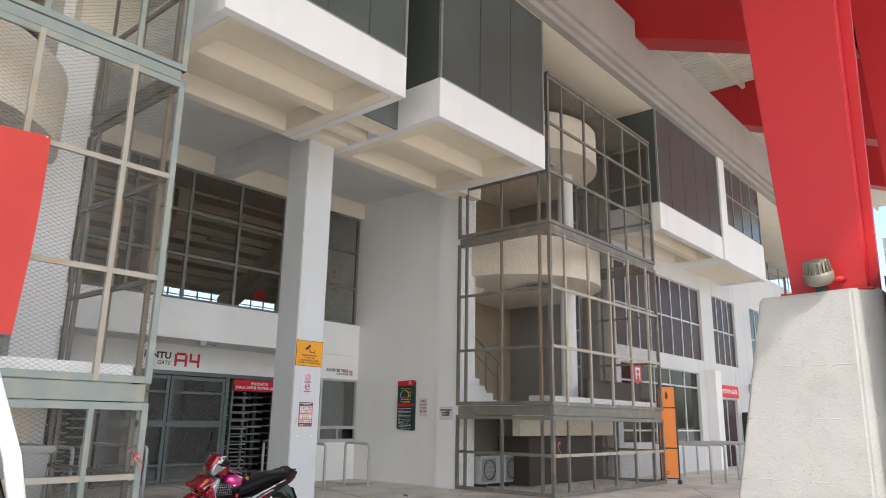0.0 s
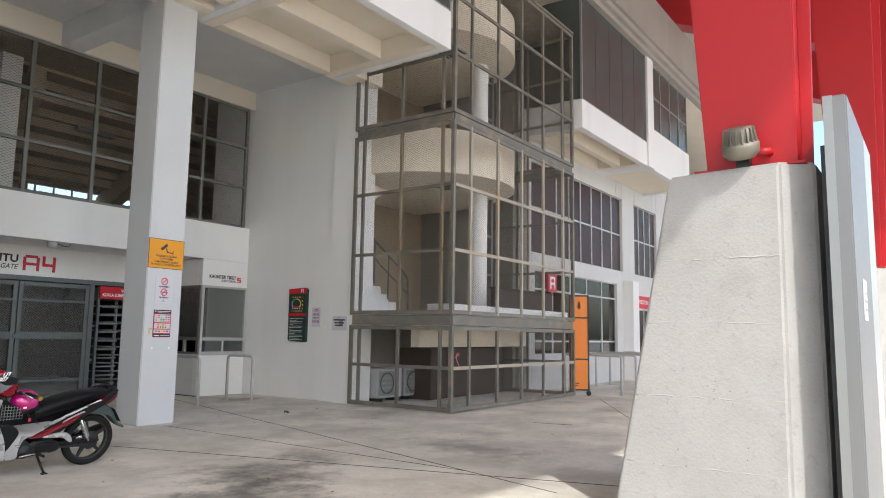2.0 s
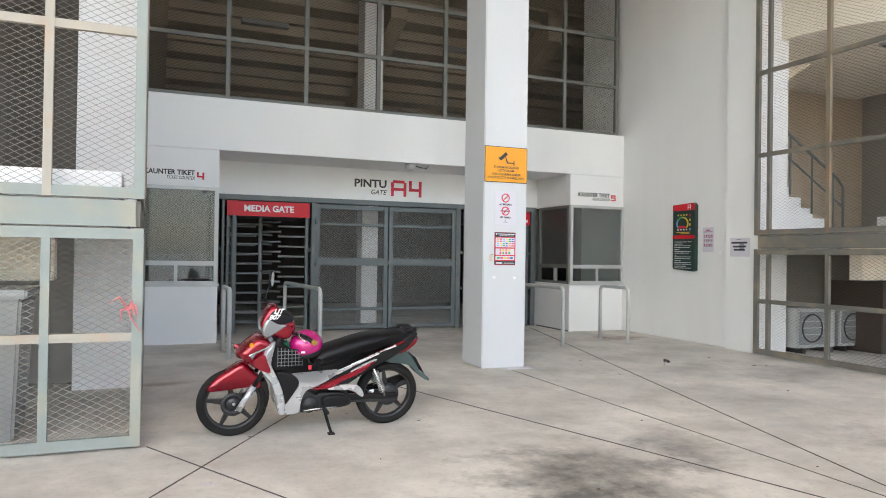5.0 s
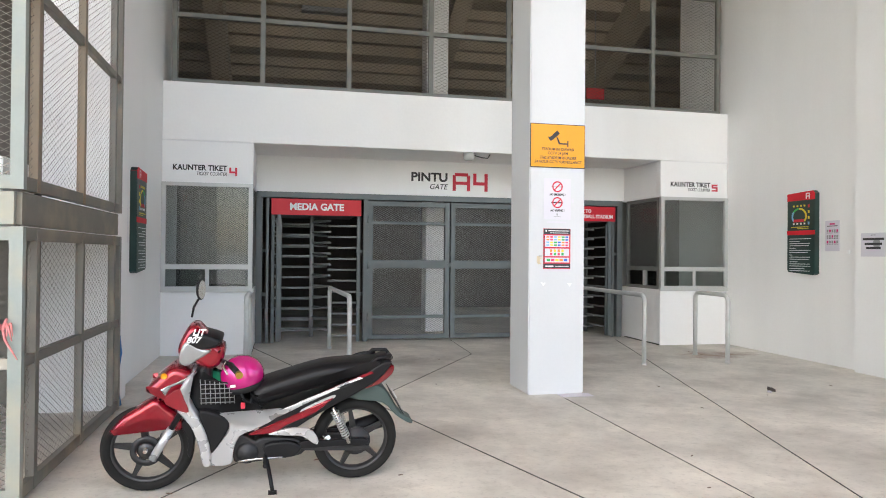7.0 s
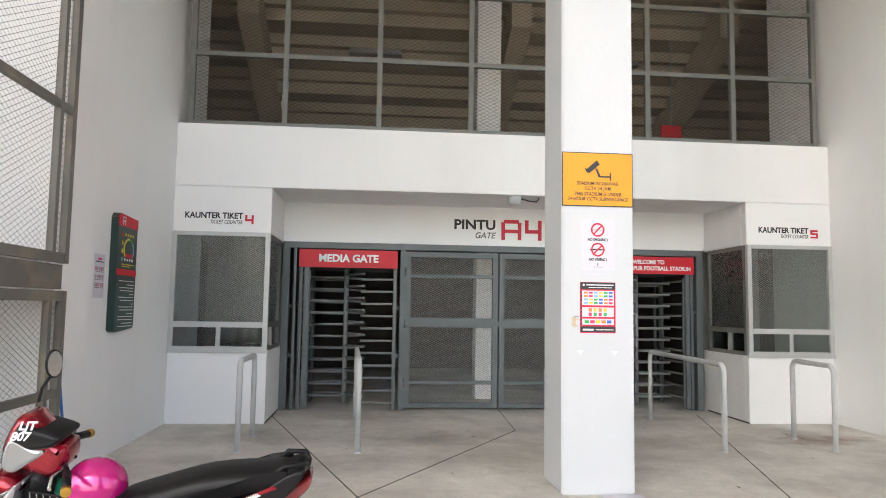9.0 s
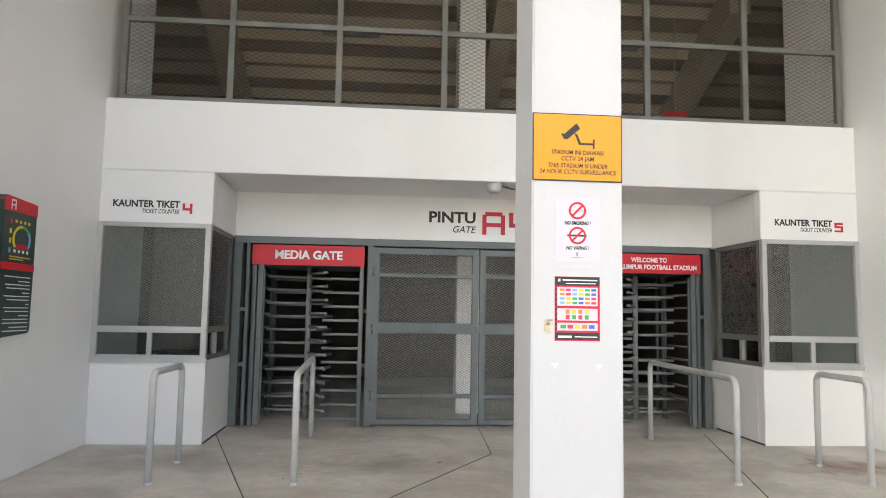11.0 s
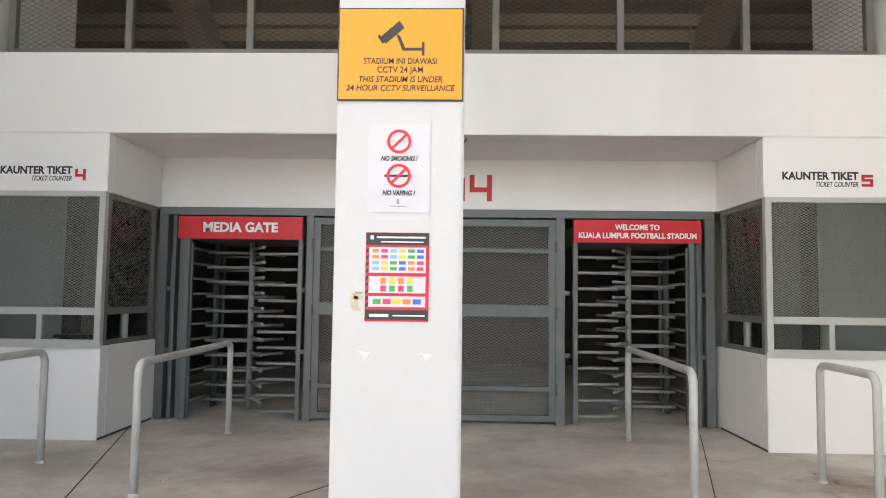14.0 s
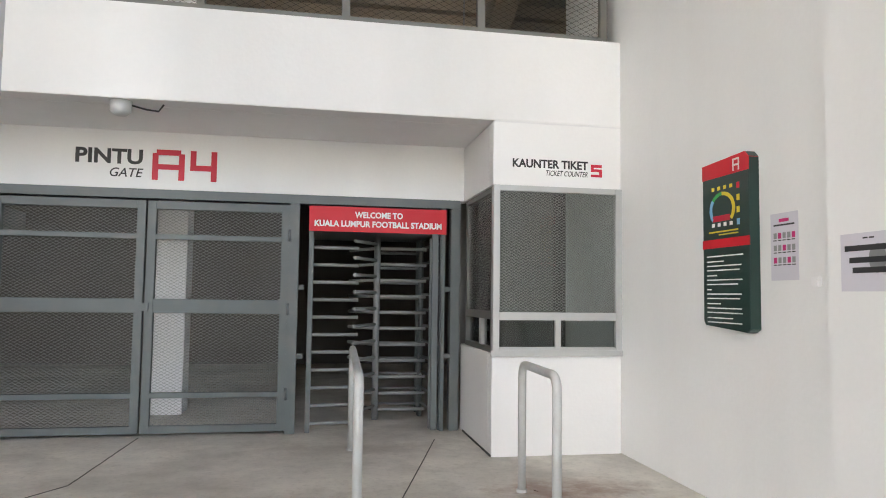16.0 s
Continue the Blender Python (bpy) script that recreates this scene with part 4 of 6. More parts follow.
rules_sheet(False)
rules_sheet(True)
pn = thing("entry_notice", (WR - 0.13, 10.5, 1.5), "white paper notice with smudged black lettering on the pilaster", "notice")
part("sheet", Solid().box(WR - 0.134, WR - 0.131, 10.32, 10.72, 1.46, 1.75), PAPER, pn)
part("smudge", Solid().lathe([(0, 0), (0.06, 0.0)], pose(WR - 0.1355, 10.48, 1.62, 0, -90, 0) @ Matrix.Diagonal((1.2, 0.9, 1, 1)), 16), ALUGREY, pn)
for z, w, y in ((1.675, 0.32, 10.53), (1.615, 0.26, 10.53), (1.565, 0.22, 10.53)):
    part("text_line", Solid().box(WR - 0.1362, WR - 0.1342, y - w / 2, y + w / 2, z - 0.014, z + 0.014), SIGNBLACK, pn, "bold black lettering, unreadable")
part("text_line", Solid().box(WR - 0.1362, WR - 0.1342, 10.5, 10.53, 1.72, 1.727).box(WR - 0.1362, WR - 0.1342, 10.54, 10.57, 1.72, 1.727), SIGNBLACK, pn)
pn.location.y -= 0.05
solo("wall_switch", Solid().box(WR - 0.03, WR, 10.97, 11.03, 1.49, 1.545), SIGNWHITE, "small white wall switch box", "switch", bevel=0.006)


CAGE_BROWN = surface("brown_rusted_steel", (0.22, 0.18, 0.13), 0.6, var=0.12, scale=3, dirt=(0.3, 0.17, 0.08), dirt_amount=0.8, dirt_scale=2.0)
# Tan kept low so the stair core looks less lit.
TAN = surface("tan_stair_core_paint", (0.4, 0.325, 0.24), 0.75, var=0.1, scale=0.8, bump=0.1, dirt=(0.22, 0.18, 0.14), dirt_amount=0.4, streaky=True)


# ---- stair cages on both sides of the recess ----
LOW = (0.06, 0.80, 1.53)
MID = (1.82, 2.97, 4.20, 5.39)
TOP = (5.62, 6.75, 7.88, 8.97)
CAGE_X, CAGE_Y = 12.38, 7.62


def cage_face(t, f, us, along, at, paint, net):
    """One side of a cage: posts, rails, bands and mesh. along 'x': the face stands at y = at; 'y': at x = at."""
    d = 0.05

    def block(u0, u1, z0, z1, back=0.0, deep=d):
        if along == "x":
            return f(Solid().box(u0, u1, at + back, at + back + deep, z0, z1))
        return f(Solid().box(at + back, at + back + deep, u0, u1, z0, z1))

    for zs in (LOW, MID, TOP):
        for i, u in enumerate(us):
            w = 0.035 if i in (0, len(us) - 1) else 0.028
            part("post", block(u - w, u + w, zs[0] - 0.04, zs[-1] + 0.04), CAGE_RUST if zs is MID and 0 < i < len(us) - 1 and along == "x" else CAGE_BROWN if zs is MID and i in (1, 2) and along == "y" else paint, t)
        for i in range(len(us) - 1):
            a, b = us[i] + (0.035 if i == 0 else 0.028), us[i + 1] - (0.035 if i == len(us) - 2 else 0.028)
            for j, z in enumerate(zs):
                h = 0.038 if j in (0, len(zs) - 1) else 0.03
                rusty = 0 < j < len(zs) - 1 and zs is not TOP and along == "x"
                part("rail", block(a, b, z - h, z + h, 0.004, d - 0.008), CAGE_RUST if rusty else paint, t, "rust-stained rail" if rusty else "")
            for j in range(len(zs) - 1):
                z0, z1 = zs[j] + 0.03, zs[j + 1] - 0.03
                if along == "x":
                    m = diamonds(a, b, z0, z1, lambda u, w, q: (u, at + 0.03 + q, w), 0.085, 0.045, 0.0036)
                else:
                    m = diamonds(a, b, z0, z1, lambda u, w, q: (at + 0.03 + q, u, w), 0.085, 0.045, 0.0036)
                part("mesh_panel", f(m), net, t)
    for z0, z1 in ((1.57, 1.78), (5.43, 5.58)):
        part("band", block(us[0] + 0.02, us[-1] - 0.02, z0 + 0.012, z1 - 0.012, 0.02, 0.06), paint, t, "plain steel band")


FRONT = (12.38, 12.96, 13.98, 14.98, 15.99, 17.0, 17.57)
SIDE = (7.66, 7.90, 8.89, 9.87, 10.09)
for flip in (False, True):
    f = mirrored if flip else (lambda s: s)
    cage = thing("stair_cage", (2 * CX - 15 if flip else 15, 7.62, 0), "weathered grey steel cage with diamond mesh round a stair", "cage", "stair cages")
    # The west front's stronger light is put into paler paint and mesh.
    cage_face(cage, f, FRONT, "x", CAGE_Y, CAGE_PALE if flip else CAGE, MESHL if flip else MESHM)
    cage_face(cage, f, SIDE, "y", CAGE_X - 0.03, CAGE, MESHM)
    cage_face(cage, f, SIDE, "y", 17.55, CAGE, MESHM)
    part("top_plate", f(Solid().box(12.36, 17.6, 7.6, 10.1, 9.02, 9.08)), CAGE, cage)
    # stair core inside
    name = "west" if flip else "east"
    # West wall is the shaded copy: near-black colour replaces the tan.
    wall("core_wall_" + name, f(Solid().box(12.73, 17.9, 12.4, 12.6, 0, 10.13).box(12.73, 12.8, 10.77, 12.4, 7.12, 10.13)), PASSAGE if flip else TAN, "stair core wall with its shade put into the dark colour" if flip else "tan painted stair core wall")
    # End wall and low wall are darkened by colour to read as shaded.
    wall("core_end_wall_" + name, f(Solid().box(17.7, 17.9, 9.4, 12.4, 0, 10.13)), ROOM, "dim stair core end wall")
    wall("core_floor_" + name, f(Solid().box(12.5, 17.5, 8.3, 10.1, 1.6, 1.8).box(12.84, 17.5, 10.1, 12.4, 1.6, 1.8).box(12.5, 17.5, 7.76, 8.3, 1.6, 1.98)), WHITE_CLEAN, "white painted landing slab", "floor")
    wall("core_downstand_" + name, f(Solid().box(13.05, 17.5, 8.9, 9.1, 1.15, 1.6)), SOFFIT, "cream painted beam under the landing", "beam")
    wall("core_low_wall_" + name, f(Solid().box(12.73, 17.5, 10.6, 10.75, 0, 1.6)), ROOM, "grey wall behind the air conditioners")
    for k, z in enumerate((4.78, 7.95)):
        n = 28
        arc = [(15.0 + 2.15 * math.cos(q), 10.3 - 2.15 * math.sin(q)) for q in (math.pi * i / n for i in range(n + 1))]
        s = Solid().plate([(17.5, 12.4)] + [(17.5, 10.3)] + arc + [(12.75, 10.3), (12.75, 12.4)], z, z + 0.95, "z")
        wall("core_landing_%s_%d" % (name, k + 1), f(s), SOFFIT, "cream painted rounded stair landing", "landing", bevel=0)
        lamp_box = thing("landing_lamp", (2 * CX - 14.6 if flip else 14.6, 9.3, z - 0.06), "square louvred ceiling lamp, unlit", "lamp", "landing lamps")
        part("frame", f(Solid().box(14.3, 14.9, 9.0, 9.6, z - 0.05, z)), ALU, lamp_box, bevel=0.006)
        for i in range(5):
            part("louvre", f(Solid().box(14.34, 14.86, 9.06 + i * 0.115, 9.1 + i * 0.115, z - 0.065, z - 0.05)), BLACK, lamp_box)
    solo("counter_screen", f(Solid().box(14.7, 17.45, 8.14, 8.24, 1.98, 2.4).box(14.68, 17.45, 8.1, 8.28, 2.4, 2.44)), BROWN, "dark brown timber screen on the landing", "screen", "landing screens", bevel=0.01)
    solo("counter_plinth", f(Solid().box(14.3, 17.4, 9.5, 10.4, 0.0, 1.1)), BROWN, "dark brown timber box under the landing", "box", "under-landing boxes", bevel=0.01)
    if flip:
        continue
    solo("stair_column", f(Solid().lathe([(0.2, 0.0), (0.2, 6.12)], Matrix.Translation((15.85, 9.28, 1.84)), 28)), WHITE, "round white painted column beside the stair", "column", kind="structure")
    stair = thing("stair", (2 * CX - 13.6 if flip else 13.6, 11.3, 1.8), "white terrazzo stair with grey steel handrail", "stair", "stairs in the cages")
    for i in range(8):
        part("step", f(Solid().box(15.0 - 0.28 * (i + 1), 15.0 - 0.28 * i, 10.85, 12.1, 1.8, 1.8 + 0.17 * (i + 1))), WHITE, stair, bevel=0.008)
    for y in (10.8,):
        part("handrail", f(Solid().tube([(15.1, y, 1.85), (15.1, y, 2.7), (14.95, y, 2.85), (12.85, y, 4.1)], 0.025, 8)), GATE, stair)
        part("handrail", f(Solid().tube([(15.1, y, 2.35), (12.85, y, 3.7)], 0.018, 8)), GATE, stair)
        for i in range(4):
            part("baluster", f(Solid().tube([(14.85 - 0.5 * i, y, 1.9 + 0.31 * i), (14.85 - 0.5 * i, y, 2.9 + 0.31 * i)], 0.018, 8)), GATE, stair)
    part("flight", f(Solid().plate([(12.84, 3.85), (14.4, 4.78), (13.9, 4.78), (12.84, 4.15)], 10.86, 12.1)), SOFFIT, stair, "cream sloping stair soffit")
    win2 = thing("core_screen", (2 * CX - 16.4 if flip else 16.4, 10.8, 1.8), "dark steel screen behind the landing", "screen", "core screens")
    for z0, z1 in ((1.8, 4.78), (5.73, 7.95)):
        for x in (16.1, 16.62):
            part("post", f(Solid().box(x, x + 0.08, 9.4, 9.48, z0, z1)), GATE, win2)
        for z in (z0 + 1.05, z0 + 2.0):
            part("rail", f(Solid().box(16.18, 16.62, 9.405, 9.475, z, z + 0.07)), GATE, win2)
    if not flip:
        for x in (13.05, 13.95, 15.05):
            ac = thing("air_conditioner", (x + 0.4, 10.1, 0.06), "cream outdoor air conditioning unit on the floor", "air conditioner", "air conditioners")
            part("casing", Solid().box(x, x + 0.82, 9.95, 10.27, 0.08, 0.68), ALU, ac, bevel=0.012)
            part("grille", Solid().box(x + 0.05, x + 0.55, 9.935, 9.95, 0.13, 0.63), ALUGREY, ac)
            part("fan_ring", Solid().tube([(x + 0.3 + 0.21 * math.cos(q), 9.93, 0.38 + 0.21 * math.sin(q)) for q in (2 * math.pi * i / 20 for i in range(20))], 0.012, 6, True), BLACK, ac)
            for z in (0.28, 0.38, 0.48):
                part("slat", Solid().box(x + 0.07, x + 0.53, 9.928, 9.935, z, z + 0.012), ALU, ac)
            for q in (0.1, 0.68):
                part("foot", Solid().box(x + q, x + q + 0.06, 9.93, 10.29, 0.0, 0.08), BLACK, ac)

# tape tied to the cage corners
TAPE = surface("red_white_tape", (0.75, 0.25, 0.25), 0.5, var=0.5, scale=14)
for x, y, z in ((3.86, 7.62, 1.0), (12.5, 7.63, 1.0)):
    s = Solid()
    for k in range(7):
        a, q = random.uniform(0, 6.28), random.uniform(0.05, 0.13)
        s.tube([(x, y, z), (x + q * 0.6 * math.cos(a), y - 0.03, z + q * 0.7 * math.sin(a) + 0.02), (x + q * math.cos(a + 0.5), y - 0.05, z + q * math.sin(a) - 0.05)], [0.01, 0.008, 0.003], 5)
    solo("barrier_tape", s, TAPE, "scrap of red and white tape tied to the cage", "tape", "tape scraps", base=(x, y, z))


# ---- facade beyond the cage ----
def pierced(x0, x1, y0, y1, z0, z1, holes):
    """A wall along x with rectangular openings (xa, xb, za, zb)."""
    s = Solid()
    xs = sorted({x0, x1, *[h[0] for h in holes], *[h[1] for h in holes]})
    for a, b in zip(xs, xs[1:]):
        z = z0
        for h in sorted((h for h in holes if h[0] <= a and h[1] >= b), key=lambda h: h[2]):
            if h[2] > z:
                s.box(a, b, y0, y1, z, h[2])
            z = h[3]
        s.box(a, b, y0, y1, z, z1)
    return s


YF = 9.12
HOLES = {"b": (18.2, 24.75, 3.62, 6.12, 8, 2), "c": (25.9, 28.3, 3.62, 6.12, 4, 2), "d": (30.2, 34.3, 3.65, 6.2, 5, 2), "shop": (18.4, 24.2, 0.92, 3.17, 5, 0), "door": (26.0, 27.85, 0.0, 2.4, 2, 1), "e": (38.5, 42.0, 3.65, 6.2, 4, 2)}
wall("wall_facade", pierced(17.9, 60, YF, YF + 0.25, 0, 7.9, [h[:4] for h in HOLES.values()] + [(29.4, 34.2, 0.0, 2.75)]), FACADE)
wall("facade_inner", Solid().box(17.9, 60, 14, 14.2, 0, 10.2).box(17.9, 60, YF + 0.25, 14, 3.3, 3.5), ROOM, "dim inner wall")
for key, (xa, xb, za, zb, nx, nz) in HOLES.items():
    green = key in ("shop", "d")
    w = thing("facade_window" if key != "door" else "visitor_door", ((xa + xb) / 2, YF, za), "glazed double door under a red sign" if key == "door" else "pale green shop window" if key == "shop" else "steel-framed window with tinted panes", "door" if key == "door" else "window", "" if key == "door" else "facade windows")
    gm = GLASS_GREEN if green else GLASS_WIN
    zs = [za + (zb - za) * j / max(1, nz) for j in range(max(1, nz) + 1)]
    if key == "shop":
        zs = [za, za + 0.35, za + 1.75, zb]
    for i in range(nx + 1):
        x = xa + (xb - xa) * i / nx
        part("mullion", Solid().box(max(xa, x - 0.03), min(xb, x + 0.03), YF + 0.06, YF + 0.12, za, zb), ALU, w)
    for i in range(nx):
        p, q = xa + (xb - xa) * i / nx + 0.03, xa + (xb - xa) * (i + 1) / nx - 0.03
        for j, z in enumerate(zs):
            part("transom", Solid().box(p, q, YF + 0.065, YF + 0.115, max(za, z - 0.025), min(zb, z + 0.025)), ALU, w)
        for j in range(len(zs) - 1):
            part("pane", Solid().box(p, q, YF + 0.085, YF + 0.095, zs[j] + 0.025, zs[j + 1] - 0.025), gm, w, "glass pane").visible_shadow = False
wall("facade_pilaster", Solid().box(24.75, 25.3, YF - 0.35, YF, 0, 3.3).box(24.75, 25.3, YF - 0.003, YF, 3.3, 3.31), WHITE_CLEAN, "white facade pilaster", "pilaster")
vs = thing("visitor_sign", (26.9, YF, 2.45), "red visitor gate sign over a door", "sign")
part("panel", Solid().box(25.95, 27.9, YF - 0.06, YF - 0.01, 2.45, 2.88), REDSIGN, vs, bevel=0.004)
letters("lettering", "VISITOR GATE", 0.2, (26.92, YF - 0.062, 2.66), vs, SIGNWHITE, heavy=0.006, width=1.6)
sh = thing("roller_shutter", (31.8, YF, 0), "closed grey metal roller shutter", "shutter")
part("hood", Solid().box(29.3, 34.3, YF - 0.25, YF, 2.7, 3.05), ALUGREY, sh, bevel=0.02)
for i in range(27):
    part("slat", Solid().box(29.4, 34.2, YF + 0.03 + 0.004 * (i % 2), YF + 0.06, i * 0.1, i * 0.1 + 0.094), GALV, sh)
for x in (29.6, 31.2, 32.8):
    solo("wall_bracket", Solid().tube([(x, YF, 3.2), (x + 0.1, YF - 0.25, 3.45), (x + 0.15, YF - 0.6, 3.7)], 0.025, 6), ALUGREY, "grey angled bracket on the wall", "bracket", "wall brackets")
ym = YF - 0.42
vm = thing("drinks_cooler", (29.0, ym, 0), "dark green upright drinks cooler", "cooler")
part("body", Solid().box(28.2, 29.2, ym - 0.4, ym + 0.4, 0.05, 1.95), GREEN, vm, bevel=0.02)
part("side_panel", Solid().box(29.2, 29.26, ym - 0.38, ym + 0.38, 0.1, 1.9), ALU, vm, "white side panel")
part("decal", Solid().plate([(28.4, 1.0), (28.95, 1.15), (29.0, 1.35), (28.45, 1.3)], ym - 0.404, ym - 0.401), INKS[3], vm, "pale printed decal")
part("foot", Solid().box(28.25, 29.15, ym - 0.35, ym + 0.35, 0, 0.05), BLACK, vm)
zs = thing("zone_sign", (19.4, YF, 2.6), "red square zone sign with white figure", "sign")
part("panel", Solid().box(19.15, 19.65, YF - 0.02, YF + 0.05, 2.62, 3.12), SIGNRED, zs)
part("figure", Solid().box(19.25, 19.31, YF - 0.024, YF - 0.021, 2.7, 3.04).box(19.49, 19.55, YF - 0.024, YF - 0.021, 2.7, 3.04).box(19.31, 19.49, YF - 0.0235, YF - 0.021, 2.98, 3.04).box(19.31, 19.49, YF - 0.0235, YF - 0.021, 2.82, 2.88), SIGNWHITE, zs)
# box four with its gridded window
b4 = thing("glazed_bay", (25, 7.45, ZB), "white projecting bay with a gridded window", "glazed bay", "glazed bays of the facade")
part("parapet", Solid().box(23.1, 27.0, 7.45, 7.65, ZB, 7.95).box(26.8, 27.0, 7.65, 9.12, ZB, 7.95), WHITE_CLEAN, b4, bevel=0.006)
part("soffit", Solid().box(23.1, 26.8, 7.65, 9.12, ZB + 0.05, ZB + 0.2), SOFFIT, b4, "cream painted soffit")
for i in range(5):
    x = 23.1 + 3.9 * i / 4
    part("mullion", Solid().box(max(23.1, x - 0.04), min(27, x + 0.04), 7.5, 7.56, 7.95, ZG), FRAME, b4)
for z in (7.95, 9.02, 10.05):
    part("transom", Solid().box(23.14, 26.96, 7.51, 7.55, z, z + 0.07), FRAME, b4)
part("pane", Solid().box(23.12, 26.98, 7.525, 7.535, 8.0, ZG), GLASS_DARK, b4, "dark tinted glass").visible_shadow = False
part("end_wall", Solid().box(26.9, 27.0, 7.6, 9.12, 7.95, ZG).box(23.1, 26.9, 9.0, 9.12, 7.95, ZG), WHITE_CLEAN, b4)
rl = thing("roof_rail", (31, YF, 7.9), "grey steel railing on the roof edge", "railing")
for i in range(9):
    part("post", Solid().tube([(27.4 + i * 1.6, YF + 0.1, 7.9), (27.4 + i * 1.6, YF + 0.1, 8.8)], 0.025, 6), ALUGREY, rl)
for z in (8.35, 8.78):
    part("rail", Solid().tube([(27.4, YF + 0.1, z), (40.2, YF + 0.1, z)], 0.022, 6), ALUGREY, rl)
solo("downpipe", Solid().tube([(35.6, YF - 0.1, 0), (35.6, YF - 0.1, 8.4)], 0.06, 10), ALUGREY, "grey downpipe on the white facade", "pipe")
for k in range(5):
    hoop("queue_rail", 18.6 + k * 1.05, 6.85 + 0.02 * k, 18.6 + k * 1.05 + 0.35, 8.55, 0.95, 0.035, "pale grey steel queue rail on the paving", "queue rails by the facade")

# orange banner stand at the end of the cage
ob = thing("banner_stand", (17.70, 7.82, 0), "orange fabric banner stand in a black frame on castors", "banner stand")
for x in (17.70, 18.14):
    part("upright", Solid().box(x, x + 0.035, 7.80, 7.835, 0.12, 2.42), BLACK, ob)
for z in (0.12, 0.85, 1.85, 2.385):
    part("crossbar", Solid().box(17.735, 18.14, 7.802, 7.833, z, z + 0.035), BLACK, ob)
for z0, z1 in ((0.155, 0.85), (0.885, 1.85), (1.885, 2.385)):
    part("panel", Solid().box(17.735, 18.14, 7.81, 7.825, z0, z1), ORANGE, ob)
part("emblem", Solid().plate([(17.94, 2.06), (17.98, 2.12), (17.97, 2.22), (17.94, 2.28), (17.91, 2.22), (17.9, 2.12)], 7.806, 7.809), BROWN, ob, "dark printed emblem")
part("caption", Solid().box(17.78, 17.93, 7.806, 7.809, 0.28, 0.3).box(17.78, 17.91, 7.806, 7.809, 0.23, 0.25), BROWN, ob)
for x in (17.70, 18.14):
    part("castor", Solid().lathe([(0, -0.02), (0.05, -0.02), (0.06, 0), (0.05, 0.02), (0, 0.02)], pose(x + 0.017, 7.82, 0.06, 90, 0, 0), 14), BLACK, ob)
ob.rotation_euler = (0, 0, radians(-62))


# ---- red canopy legs on concrete plinths, beams and deck ----
def plinth_and_leg(x):
    p = thing("canopy_leg", (x + 0.6, 1.9, 0), "red steel canopy leg on a tapered white concrete plinth", "canopy leg", "canopy legs")
    s = Solid().plate([(x - 0.02, 1.32), (x + 0.14, 1.08), (x + 1.4, 1.08), (x + 1.4, 2.7), (x - 0.02, 2.64)], 0, 2.7, "z")
    n = 5
    top = [(x, 1.315), (x + 0.16, 1.09), (x + 1.1, 1.09), (x + 1.1, 2.1), (x, 2.14)]
    s.v = s.v[:n] + [(a, b, 2.70 + 0.03 * (2.2 - b)) for a, b in top]
    part("plinth", s, PLINTH, p, "tapered white painted concrete plinth", bevel=0.02)
    rnd = random.Random(11)
    for z in (0.42, 0.95, 1.52, 2.02):
        q = z / 2.7
        y0, y1 = 1.34, 2.6 - 0.47 * q
        k = 14
        pts = [(x - 0.017 + 0.02 * q + rnd.uniform(-0.003, 0.003), y0 + (y1 - y0) * i / k, z + rnd.uniform(-0.006, 0.006)) for i in range(k + 1)]
        part("pour_line", Solid().tube(pts, [rnd.uniform(0.002, 0.007) for _ in pts], 6), PLINTH, p)
    for i in range(44):
        z = rnd.choice((0.5, 1.0, 1.0, 1.6, 1.6, 2.1)) + rnd.gauss(0, 0.09)
        q = z / 2.7
        y = rnd.uniform(1.38, 2.5 - 0.45 * q)
        r = rnd.uniform(0.002, 0.006)
        part("air_hole", Solid().lathe([(0, 0.0), (r, 0.0), (r * 1.1, -0.004)], pose(x - 0.0215 + 0.02 * q, y, z, 0, -90, 0), 7), BOARD, p, "small dark air hole")
    b0 = [(x + 0.12, 1.2, 2.7), (x + 0.95, 1.2, 2.7), (x + 0.95, 1.86, 2.7), (x + 0.12, 1.86, 2.7)]
    zt = 12.0 + 0.07 * (x - 1.7)
    b1 = [(x - 0.75, 1.0, zt), (x + 0.6, 1.0, zt), (x + 0.6, 2.3, zt), (x - 0.75, 2.3, zt)]
    part("leg", Solid().hexa(b0, b1), RED, p, "red painted steel box leg", bevel=0.01)
    for yy in (0,):
        g0 = [(x + 0.3, 1.12, 2.75), (x + 0.36, 1.12, 2.75), (x + 0.36, 1.2, 2.75), (x + 0.3, 1.2, 2.75)]
        g1 = [(x - 0.4, 0.82, zt), (x - 0.34, 0.82, zt), (x - 0.34, 1.0, zt), (x - 0.4, 1.0, zt)]
        part("stiffener", Solid().hexa(g0, g1), RED, p, bevel=0.004)
    part("base_plate", Solid().box(x + 0.06, x + 1.02, 1.14, 1.95, 2.715, 2.735), RED, p)
    def rib(ya, za, yb, zb, w0, w1):
        return Solid().hexa([(x - w0, ya, za), (x + w1, ya, za), (x + w1, yb, zb), (x - w0, yb, zb)], [(x - w0, ya, zt), (x + w1, ya, zt), (x + w1, yb, zt), (x - w0, yb, zt)])

    part("roof_beam", rib(2.2, zt - 3.6, 10.6, zt - 0.25, 0.5, 0.35), RED, p, "red painted tapered roof beam", bevel=0.01)
    part("roof_beam", rib(-5.2, zt - 0.4, 1.0, zt - 2.6, 0.5, 0.35), RED, p, "red painted tapered roof beam", bevel=0.01)
